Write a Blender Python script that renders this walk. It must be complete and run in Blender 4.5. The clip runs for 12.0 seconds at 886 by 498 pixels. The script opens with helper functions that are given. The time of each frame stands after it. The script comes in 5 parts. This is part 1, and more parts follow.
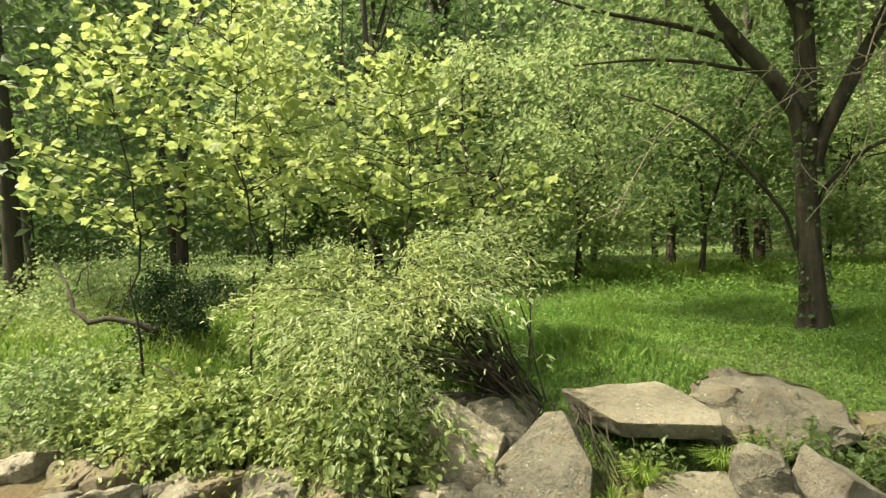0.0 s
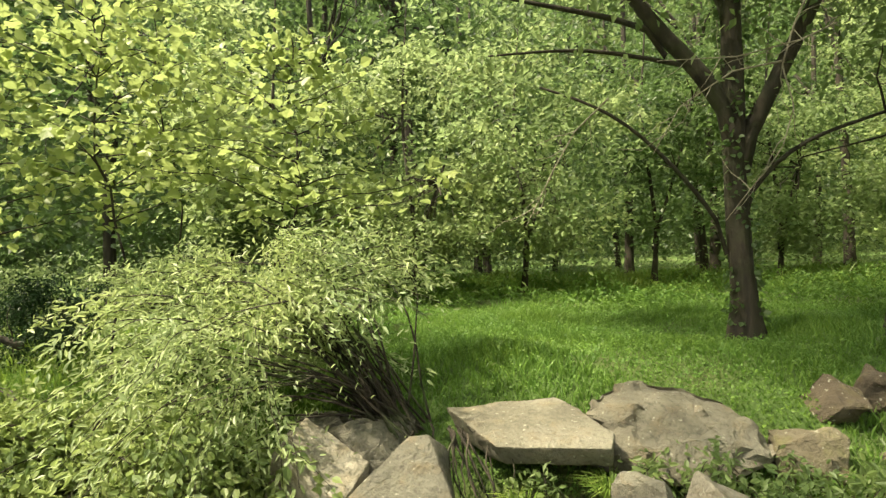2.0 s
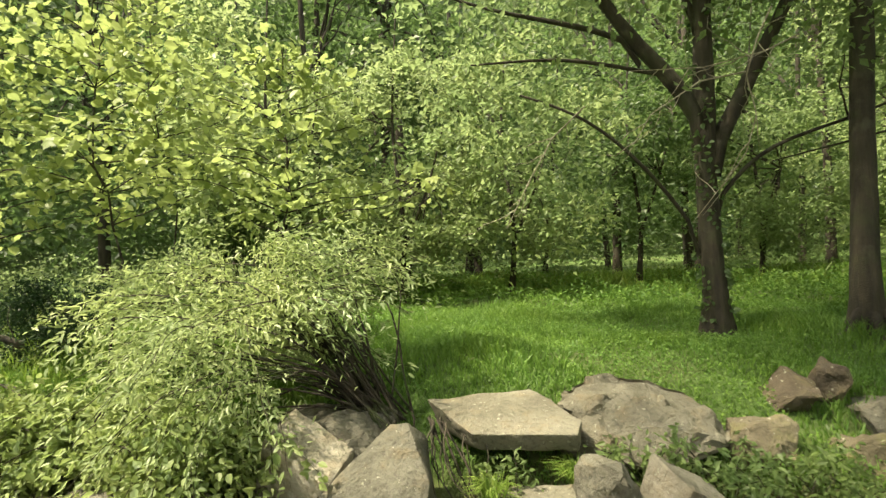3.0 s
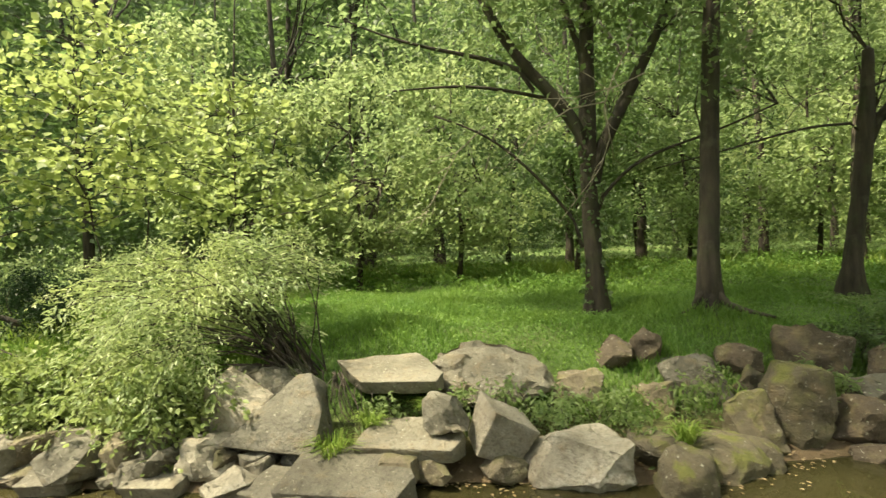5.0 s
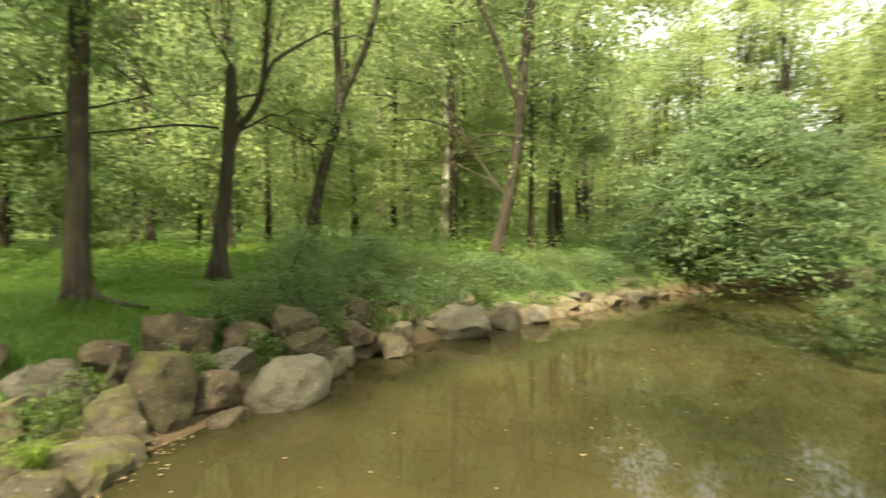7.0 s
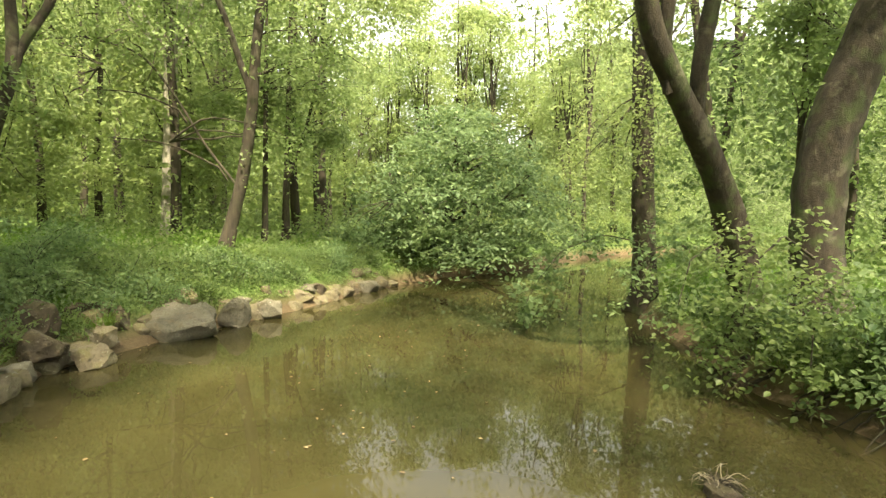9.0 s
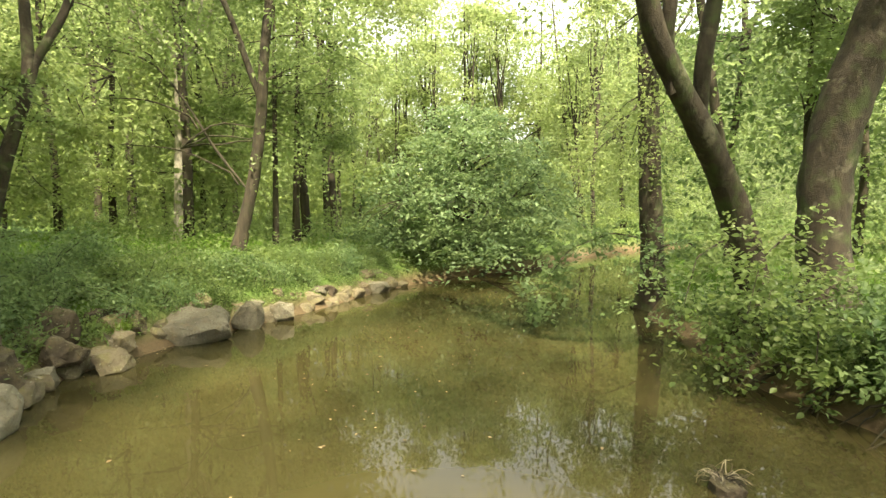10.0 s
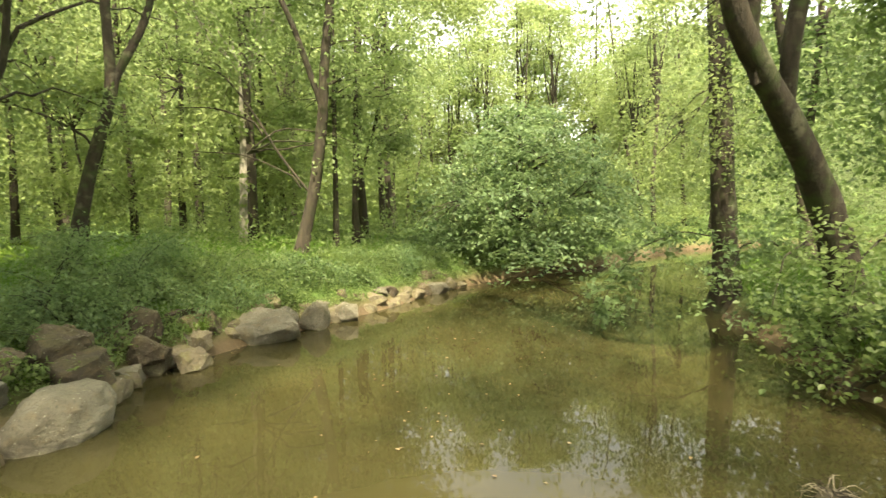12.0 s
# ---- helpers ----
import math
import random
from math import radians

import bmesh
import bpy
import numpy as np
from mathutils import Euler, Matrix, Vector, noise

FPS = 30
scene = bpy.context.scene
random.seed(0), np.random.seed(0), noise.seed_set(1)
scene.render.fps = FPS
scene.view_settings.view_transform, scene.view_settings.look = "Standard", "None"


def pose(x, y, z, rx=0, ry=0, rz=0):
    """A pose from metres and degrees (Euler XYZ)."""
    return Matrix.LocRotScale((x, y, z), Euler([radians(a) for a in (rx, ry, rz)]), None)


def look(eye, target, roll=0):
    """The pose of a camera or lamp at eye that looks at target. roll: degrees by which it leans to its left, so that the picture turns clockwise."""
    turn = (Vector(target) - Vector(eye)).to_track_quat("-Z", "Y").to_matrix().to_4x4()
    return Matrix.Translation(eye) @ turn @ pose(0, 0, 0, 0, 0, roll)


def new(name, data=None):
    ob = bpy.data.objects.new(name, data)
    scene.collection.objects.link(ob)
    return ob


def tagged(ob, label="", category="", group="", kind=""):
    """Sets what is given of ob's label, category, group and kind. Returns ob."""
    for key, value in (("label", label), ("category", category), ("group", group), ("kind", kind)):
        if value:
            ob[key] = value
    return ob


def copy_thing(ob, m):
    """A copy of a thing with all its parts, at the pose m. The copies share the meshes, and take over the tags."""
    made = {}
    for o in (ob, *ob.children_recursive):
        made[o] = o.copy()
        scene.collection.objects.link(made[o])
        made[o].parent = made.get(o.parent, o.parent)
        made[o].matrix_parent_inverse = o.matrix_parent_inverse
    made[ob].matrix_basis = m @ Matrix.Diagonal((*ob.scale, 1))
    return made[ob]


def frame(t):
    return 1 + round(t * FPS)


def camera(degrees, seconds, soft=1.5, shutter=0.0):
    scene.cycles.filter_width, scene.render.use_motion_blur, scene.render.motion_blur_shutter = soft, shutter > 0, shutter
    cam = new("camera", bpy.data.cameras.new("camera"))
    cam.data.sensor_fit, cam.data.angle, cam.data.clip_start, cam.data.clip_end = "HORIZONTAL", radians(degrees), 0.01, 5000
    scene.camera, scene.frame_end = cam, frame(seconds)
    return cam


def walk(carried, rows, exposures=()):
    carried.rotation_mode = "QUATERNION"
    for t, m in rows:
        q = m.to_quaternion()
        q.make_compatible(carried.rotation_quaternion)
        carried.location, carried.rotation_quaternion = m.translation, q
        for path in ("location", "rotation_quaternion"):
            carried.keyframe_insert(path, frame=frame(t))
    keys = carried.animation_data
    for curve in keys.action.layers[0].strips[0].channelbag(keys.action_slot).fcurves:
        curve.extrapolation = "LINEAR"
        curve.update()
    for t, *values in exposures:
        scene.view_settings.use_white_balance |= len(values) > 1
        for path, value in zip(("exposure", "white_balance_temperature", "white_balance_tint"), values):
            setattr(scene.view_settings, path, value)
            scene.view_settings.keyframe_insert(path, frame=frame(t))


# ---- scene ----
cam = camera(78.5, 12.0, soft=1.4, shutter=0.4)
PATH = [
    (0, (-1.759, -0.446, 2.313), (-2.322, 1.474, 2.3), -1.8),
    (0.5, (-1.644, -0.315, 2.293), (-2.183, 1.611, 2.284), -1.9),
    (1, (-1.352, -0.019, 2.235), (-1.87, 1.912, 2.239), -1.9),
    (1.5, (-1.144, 0.217, 2.191), (-1.642, 2.154, 2.211), -1.8),
    (2, (-1.042, 0.37, 2.171), (-1.532, 2.309, 2.204), -2.0),
    (2.5, (-0.967, 0.348, 2.162), (-1.44, 2.291, 2.202), -2.2),
    (4.3, (-0.107, -0.937, 2.211), (-0.575, 1.007, 2.215), -2.3),
    (4.5, (0.077, -1.0, 2.196), (-0.382, 0.946, 2.199), -2.3),
    (5, (0.464, -1.109, 2.181), (0.027, 0.843, 2.176), -2.3),
    (5.5, (0.67, -1.12, 2.162), (0.449, 0.868, 2.143), -2.1),
    (6, (0.735, -1.056, 2.167), (1.08, 0.914, 2.117), -1.9),
    (6.5, (0.764, -1.014, 2.194), (1.725, 0.737, 2.108), -1.3),
    (7, (0.78, -0.981, 2.198), (2.209, 0.414, 2.093), -0.6),
    (7.5, (0.825, -0.972, 2.177), (2.54, 0.05, 2.062), -0.2),
    (7.7, (0.819, -1.007, 2.169), (2.62, -0.145, 2.052), -0.0),
    (9.3, (0.857, -1.132, 2.232), (2.764, -0.546, 2.097), 0.9),
    (9.5, (0.849, -1.142, 2.243), (2.759, -0.562, 2.106), 0.9),
    (10, (0.747, -1.187, 2.283), (2.640, -0.556, 2.143), -0.1),
    (10.5, (0.734, -1.170, 2.281), (2.619, -0.517, 2.146), -0.2),
    (11, (0.735, -1.108, 2.289), (2.613, -0.436, 2.151), -0.3),
    (11.5, (0.744, -1.025, 2.294), (2.611, -0.322, 2.155), -0.5),
    (12, (0.729, -0.929, 2.286), (2.555, -0.125, 2.149), -0.9),
]
walk(cam, [(t, look(eye, target, roll)) for t, eye, target, roll in PATH],
     exposures=[(0.0, 1.58, 7050, 5), (5.0, 1.68, 7100, 5), (7.5, 2.12, 7450, 5), (12.0, 2.18, 7550, 5)])

# ---- light: a hazy high sun from the west, and the sky ----
SUN_DIR = Vector((-0.46, -0.26, 0.85)).normalized()
world = bpy.data.worlds.new("sky")
scene.world = world
world.use_nodes = True
wn = world.node_tree
sky = wn.nodes.new("ShaderNodeTexSky")
sky.sky_type, sky.sun_disc = "NISHITA", False
sky.sun_elevation = math.asin(SUN_DIR.z)
sky.sun_rotation = math.atan2(SUN_DIR.x, SUN_DIR.y)
sky.air_density, sky.dust_density, sky.ozone_density = 1.0, 4.0, 1.0
haze = wn.nodes.new("ShaderNodeMix")
haze.data_type = "RGBA"
haze.inputs[0].default_value = 0.55
haze.inputs[7].default_value = (5.0, 4.9, 4.5, 1)  # thin bright summer haze over the whole sky
wn.links.new(sky.outputs[0], haze.inputs[6])
wn.links.new(haze.outputs[2], wn.nodes["Background"].inputs[0])
wn.nodes["Background"].inputs[1].default_value = 0.15
sun_data = bpy.data.lights.new("sun", "SUN")
sun_data.energy, sun_data.angle, sun_data.color = 4.2, radians(2.5), (1.0, 0.91, 0.72)
sun = new("sun", sun_data)
sun.matrix_world = look(SUN_DIR * 60, (0, 0, 0))


# ---- materials ----
def material(name):
    mat = bpy.data.materials.new(name)
    mat.use_nodes = True
    nt = mat.node_tree
    nt.nodes.clear()
    return mat, nt, nt.nodes.new("ShaderNodeOutputMaterial")


def node(nt, kind, **values):
    n = nt.nodes.new("ShaderNode" + kind)
    for key, value in values.items():
        n.inputs[key].default_value = value
    return n


def ramp(nt, fac, stops):
    n = nt.nodes.new("ShaderNodeValToRGB")
    while len(n.color_ramp.elements) < len(stops):
        n.color_ramp.elements.new(0.5)
    for e, (p, c) in zip(n.color_ramp.elements, stops):
        e.position, e.color = p, (*c, 1)
    nt.links.new(fac, n.inputs[0])
    return n.outputs[0]


def mixed(nt, fac, a, b, mode="MIX"):
    n = nt.nodes.new("ShaderNodeMix")
    n.data_type, n.blend_type = "RGBA", mode
    for socket, v in ((n.inputs[0], fac), (n.inputs[6], a), (n.inputs[7], b)):
        if isinstance(v, (int, float)):
            socket.default_value = v
        elif isinstance(v, tuple):
            socket.default_value = (*v, 1)
        else:
            nt.links.new(v, socket)
    return n.outputs[2]


def noise_of(nt, scale, detail=4.0, rough=0.55, stretch=None, coord="Object"):
    tc = nt.nodes.new("ShaderNodeTexCoord")
    n = node(nt, "TexNoise", Scale=scale, Detail=detail, Roughness=rough)
    v = tc.outputs["Object"]
    if coord == "World":
        v = nt.nodes.new("ShaderNodeNewGeometry").outputs["Position"]
    if stretch:
        m = node(nt, "Mapping", Scale=stretch)
        nt.links.new(v, m.inputs[0])
        v = m.outputs[0]
    nt.links.new(v, n.inputs["Vector"])
    return n.outputs[0]


def bump(nt, height, strength, distance):
    b = node(nt, "Bump", Strength=strength, Distance=distance)
    nt.links.new(height, b.inputs["Height"])
    return b.outputs[0]


def leaf_material(name, dark, light, through_colour, share=0.42, gloss=0.5):
    """Thin leaves: colour varies from leaf to leaf, light passes through them."""
    mat, nt, out = material(name)
    geo = nt.nodes.new("ShaderNodeNewGeometry")
    info = nt.nodes.new("ShaderNodeObjectInfo")
    add = nt.nodes.new("ShaderNodeMath")
    add.operation = "ADD"
    nt.links.new(geo.outputs["Random Per Island"], add.inputs[0])
    nt.links.new(info.outputs["Random"], add.inputs[1])
    half = nt.nodes.new("ShaderNodeMath")
    half.operation = "FRACT"
    nt.links.new(add.outputs[0], half.inputs[0])
    tone = ramp(nt, half.outputs[0], [(0.0, dark), (0.85, light), (1.0, tuple(min(1, c * 1.25) for c in light))])
    patch = noise_of(nt, 0.9, 2.0, coord="World")
    tone = mixed(nt, ramp(nt, patch, [(0.3, (0, 0, 0)), (0.7, (1, 1, 1))]), tone,
                 mixed(nt, 1.0, tone, (1.18, 1.05, 0.85), "MULTIPLY"))
    p = node(nt, "BsdfPrincipled", Roughness=0.48)
    p.inputs["Specular IOR Level"].default_value = gloss
    nt.links.new(tone, p.inputs["Base Color"])
    tr = nt.nodes.new("ShaderNodeBsdfTranslucent")
    nt.links.new(mixed(nt, 0.55, tone, through_colour), tr.inputs[0])
    m = nt.nodes.new("ShaderNodeMixShader")
    m.inputs[0].default_value = share
    nt.links.new(p.outputs[0], m.inputs[1])
    nt.links.new(tr.outputs[0], m.inputs[2])
    nt.links.new(m.outputs[0], out.inputs[0])
    return mat


def bark_material(name, dark, light, moss=0.0, stretch=0.16):
    mat, nt, out = material(name)
    ridge = noise_of(nt, 9.0, 6.0, 0.65, (1.0, 1.0, stretch))
    fine = noise_of(nt, 60.0, 3.0)
    stain = noise_of(nt, 1.6, 3.0)
    col = ramp(nt, ridge, [(0.34, dark), (0.66, light)])
    col = mixed(nt, ramp(nt, stain, [(0.45, (0, 0, 0)), (0.65, (0.6, 0.6, 0.6))]), col, tuple(c * 0.55 for c in light))
    if moss:
        col = mixed(nt, ramp(nt, noise_of(nt, 2.6, 4.0), [(0.5, (0, 0, 0)), (0.66, (moss, moss, moss))]), col, (0.05, 0.075, 0.02))
        col = mixed(nt, ramp(nt, noise_of(nt, 3.4, 5.0, 0.6), [(0.56, (0, 0, 0)), (0.68, (0.7 * moss, 0.7 * moss, 0.7 * moss))]), col, (0.17, 0.16, 0.115))
    p = node(nt, "BsdfPrincipled", Roughness=0.9)
    nt.links.new(col, p.inputs["Base Color"])
    both = mixed(nt, 0.25, ridge, fine)
    nt.links.new(bump(nt, both, 0.9, 0.05), p.inputs["Normal"])
    nt.links.new(p.outputs[0], out.inputs[0])
    return mat


def rock_material(name, dark, mid, light, moss=0.0):
    mat, nt, out = material(name)
    info = nt.nodes.new("ShaderNodeObjectInfo")
    broad = noise_of(nt, 1.7, 5.0, 0.6)
    grain = noise_of(nt, 26.0, 6.0, 0.7)
    streak = noise_of(nt, 4.2, 7.0, 0.66, (1.0, 1.0, 1.35))
    col = ramp(nt, broad, [(0.30, dark), (0.5, mid), (0.72, light)])
    col = mixed(nt, ramp(nt, grain, [(0.35, (0.55, 0.55, 0.55)), (0.5, (0, 0, 0))]), col, tuple(c * 0.6 for c in dark))
    col = mixed(nt, ramp(nt, streak, [(0.52, (0, 0, 0)), (0.7, (0.55, 0.55, 0.55))]), col, (0.22, 0.165, 0.09))
    lichen = noise_of(nt, 24.0, 3.0)
    col = mixed(nt, ramp(nt, lichen, [(0.66, (0, 0, 0)), (0.69, (0.55, 0.55, 0.55))]), col, (0.46, 0.45, 0.36))
    if moss:
        geo = nt.nodes.new("ShaderNodeNewGeometry")
        xyz = nt.nodes.new("ShaderNodeSeparateXYZ")
        nt.links.new(geo.outputs["Normal"], xyz.inputs[0])
        m = nt.nodes.new("ShaderNodeMath")
        m.operation = "MULTIPLY"
        nt.links.new(ramp(nt, xyz.outputs[2], [(0.05, (0.15, 0.15, 0.15)), (0.7, (1, 1, 1))]), m.inputs[0])
        nt.links.new(ramp(nt, noise_of(nt, 4.0, 5.0), [(0.44, (0, 0, 0)), (0.56, (moss, moss, moss))]), m.inputs[1])
        col = mixed(nt, m.outputs[0], col, mixed(nt, grain, (0.05, 0.06, 0.012), (0.17, 0.17, 0.04)))
    shade = nt.nodes.new("ShaderNodeMapRange")
    shade.inputs[3].default_value, shade.inputs[4].default_value = 0.78, 1.2
    nt.links.new(info.outputs["Random"], shade.inputs[0])
    col = mixed(nt, 1.0, col, shade.outputs[0], "MULTIPLY")
    p = node(nt, "BsdfPrincipled", Roughness=0.85)
    nt.links.new(col, p.inputs["Base Color"])
    pits = noise_of(nt, 11.0, 5.0, 0.7)
    h = mixed(nt, 0.3, mixed(nt, 0.5, streak, pits), grain)
    nt.links.new(bump(nt, h, 1.0, 0.09), p.inputs["Normal"])
    nt.links.new(p.outputs[0], out.inputs[0])
    return mat


def ground_material():
    mat, nt, out = material("meadow_soil")
    broad = noise_of(nt, 0.45, 4.0, coord="World")
    fine = noise_of(nt, 14.0, 6.0, 0.7, coord="World")
    green = mixed(nt, fine, (0.035, 0.07, 0.012), (0.10, 0.17, 0.03))
    soil = mixed(nt, fine, (0.05, 0.034, 0.018), (0.17, 0.12, 0.065))
    xyz = nt.nodes.new("ShaderNodeSeparateXYZ")
    nt.links.new(nt.nodes.new("ShaderNodeNewGeometry").outputs["Position"], xyz.inputs[0])
    high = nt.nodes.new("ShaderNodeMapRange")
    high.inputs[1].default_value, high.inputs[2].default_value = 0.12, 0.5
    nt.links.new(xyz.outputs[2], high.inputs[0])
    cover = mixed(nt, 1.0, high.outputs[0], ramp(nt, broad, [(0.30, (0.5, 0.5, 0.5)), (0.5, (1, 1, 1))]), "MULTIPLY")
    p = node(nt, "BsdfPrincipled", Roughness=0.95)
    nt.links.new(mixed(nt, cover, soil, green), p.inputs["Base Color"])
    nt.links.new(bump(nt, fine, 1.0, 0.06), p.inputs["Normal"])
    nt.links.new(p.outputs[0], out.inputs[0])
    return mat


def water_material():
    """Still, silty creek water: brown in depth, mirror-like at grazing angles."""
    mat, nt, out = material("silty_water")
    ripple = noise_of(nt, 1.3, 3.0, 0.5, (1.0, 1.6, 1.0), coord="World")
    small = noise_of(nt, 7.0, 2.0, 0.5, coord="World")
    silt = noise_of(nt, 0.35, 3.0, coord="World")
    col = ramp(nt, silt, [(0.3, (0.025, 0.024, 0.010)), (0.7, (0.045, 0.039, 0.016))])
    p = node(nt, "BsdfPrincipled", Roughness=0.022, IOR=1.33)
    p.inputs["Specular IOR Level"].default_value = 0.5
    nt.links.new(col, p.inputs["Base Color"])
    nt.links.new(bump(nt, mixed(nt, 0.1, ripple, small), 0.038, 0.05), p.inputs["Normal"])
    nt.links.new(p.outputs[0], out.inputs[0])
    return mat


M_GROUND, M_WATER = ground_material(), water_material()
M_ROCK = {
    "pale": rock_material("pale_rock", (0.10, 0.089, 0.064), (0.18, 0.165, 0.122), (0.265, 0.245, 0.19)),
    "white": rock_material("white_rock", (0.17, 0.148, 0.108), (0.32, 0.29, 0.225), (0.43, 0.40, 0.33)),
    "grey": rock_material("grey_rock", (0.085, 0.078, 0.06), (0.155, 0.145, 0.11), (0.23, 0.215, 0.17)),
    "tan": rock_material("tan_rock", (0.085, 0.07, 0.045), (0.155, 0.13, 0.085), (0.23, 0.20, 0.14), 0.45),
    "brown": rock_material("brown_rock", (0.042, 0.032, 0.021), (0.085, 0.065, 0.043), (0.13, 0.10, 0.07), 0.25),
    "mossy": rock_material("mossy_rock", (0.055, 0.046, 0.027), (0.105, 0.088, 0.055), (0.17, 0.148, 0.097), 0.95),
}
M_BARK = bark_material("dark_bark", (0.014, 0.011, 0.008), (0.060, 0.047, 0.031), 0.25)
M_BARK_GREY = bark_material("grey_bark", (0.013, 0.0095, 0.0065), (0.050, 0.038, 0.025), 0.7, 0.5)
M_BARK_PALE = bark_material("pale_bark", (0.20, 0.18, 0.15), (0.45, 0.42, 0.36))
M_TWIG = bark_material("dead_twig", (0.16, 0.13, 0.09), (0.38, 0.34, 0.26))
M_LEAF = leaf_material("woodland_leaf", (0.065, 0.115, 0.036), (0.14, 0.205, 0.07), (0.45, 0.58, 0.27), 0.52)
# darker copy: shade of the deep woods put into colour; also dark ivy
M_LEAF_DEEP = leaf_material("dark_shade_toned_leaf", (0.036, 0.072, 0.024), (0.075, 0.125, 0.046), (0.24, 0.37, 0.12), 0.46)
# lighter copy: sunlight put into the leaf colour
M_LEAF_BRIGHT = leaf_material("sun_toned_leaf", (0.11, 0.175, 0.055), (0.215, 0.295, 0.105), (0.53, 0.62, 0.31), 0.52)
M_LEAF_SHRUB = leaf_material("pale_shrub_leaf", (0.17, 0.245, 0.105), (0.37, 0.45, 0.24), (0.58, 0.70, 0.30), 0.45, 0.7)
M_LEAF_SYC = leaf_material("sycamore_leaf", (0.14, 0.20, 0.05), (0.25, 0.32, 0.095), (0.50, 0.59, 0.23), 0.48)
M_LEAF_BLUE = leaf_material("bluish_leaf", (0.08, 0.14, 0.07), (0.17, 0.25, 0.13), (0.40, 0.55, 0.24), 0.45, 0.2)
# slightly darker bluish copy, shade over the bend put into the leaf colour
M_LEAF_OVER = leaf_material("bluish_shade_toned_leaf", (0.065, 0.12, 0.066), (0.165, 0.245, 0.13), (0.32, 0.45, 0.20), 0.42, 0.3)
M_LEAF_BRAMBLE = leaf_material("bramble_leaf", (0.11, 0.175, 0.06), (0.245, 0.315, 0.13), (0.44, 0.54, 0.18), 0.45)
M_LEAF_DARK = leaf_material("dark_evergreen_leaf", (0.010, 0.026, 0.011), (0.024, 0.05, 0.018), (0.04, 0.08, 0.03), 0.2, 0.15)
M_GRASS = leaf_material("grass_blade", (0.06, 0.135, 0.028), (0.14, 0.245, 0.055), (0.24, 0.40, 0.08), 0.4, 0.3)
M_GRASS_TALL = leaf_material("tall_grass_blade", (0.08, 0.15, 0.025), (0.17, 0.25, 0.06), (0.25, 0.38, 0.06), 0.4, 0.3)
M_LITTER = leaf_material("fallen_leaf", (0.09, 0.06, 0.03), (0.24, 0.19, 0.115), (0.25, 0.18, 0.09), 0.1)


# ---- geometry helpers ----
def np_mesh(name, verts, faces, mat, smooth=False):
    """A mesh from arrays: verts (n, 3) and a list of index arrays (m, 3) or (m, 4)."""
    me = bpy.data.meshes.new(name)
    verts = np.asarray(verts, np.float32)
    me.vertices.add(len(verts))
    me.vertices.foreach_set("co", verts.ravel())
    loops = np.concatenate([f.ravel() for f in faces]).astype(np.int32)
    sizes = np.concatenate([np.full(len(f), f.shape[1]) for f in faces])
    starts = np.concatenate([[0], np.cumsum(sizes)[:-1]]).astype(np.int32)
    me.loops.add(len(loops))
    me.loops.foreach_set("vertex_index", loops)
    me.polygons.add(len(sizes))
    me.polygons.foreach_set("loop_start", starts)
    me.polygons.foreach_set("use_smooth", np.full(len(sizes), smooth))
    me.update(calc_edges=True)
    me.materials.append(mat)
    return me


def thing(name, x, y, z, label, category, group="", kind="", turn=0.0, size=1.0):
    ob = new(name)
    ob.location, ob.rotation_euler, ob.scale = (x, y, z), (0, 0, radians(turn)), (size,) * 3
    return tagged(ob, label, category, group, kind)


def part_mesh(name, me, parent, label="", kind=""):
    ob = new(name, me)
    ob.parent = parent
    return tagged(ob, label, kind=kind)


def tube(points, radii, sides=8, wobble=0.0, rng=None):
    """A bent, tapered limb through the points; the arrays of one closed skin."""
    pts = np.asarray(points, float)
    n = len(pts)
    along = np.gradient(pts, axis=0)
    along /= np.linalg.norm(along, axis=1)[:, None] + 1e-9
    ref = np.where(np.abs(along[:, 2:3]) > 0.9, [[1.0, 0, 0]], [[0, 0, 1.0]])
    u = np.cross(along, ref)
    u /= np.linalg.norm(u, axis=1)[:, None] + 1e-9
    for i in range(1, n):
        v = u[i - 1] - along[i] * (u[i - 1] @ along[i])
        u[i] = v / (np.linalg.norm(v) + 1e-9)
    w = np.cross(along, u)
    a = np.arange(sides) / sides * 2 * np.pi
    r = np.asarray(radii, float)[:, None] * np.ones((n, sides))
    if wobble and rng is not None:
        r = r * (1 + wobble * rng.standard_normal((n, sides)))
    ring = pts[:, None] + r[..., None] * (np.cos(a)[None, :, None] * u[:, None] + np.sin(a)[None, :, None] * w[:, None])
    verts = np.concatenate([ring.reshape(-1, 3), pts[-1:] + along[-1:] * radii[-1]])
    i, k = np.meshgrid(np.arange(n - 1), np.arange(sides), indexing="ij")
    k2 = (k + 1) % sides
    quads = np.stack([i * sides + k, i * sides + k2, (i + 1) * sides + k2, (i + 1) * sides + k], -1).reshape(-1, 4)
    kk = np.arange(sides)
    tips = np.stack([(n - 1) * sides + kk, (n - 1) * sides + (kk + 1) % sides, np.full(sides, n * sides)], -1)
    return verts, quads, tips


def joined(skins):
    verts, quads, tris, at = [], [], [], 0
    for v, q, t in skins:
        verts.append(v), quads.append(q + at), tris.append(t + at)
        at += len(v)
    return np.concatenate(verts), [np.concatenate(quads), np.concatenate(tris)]


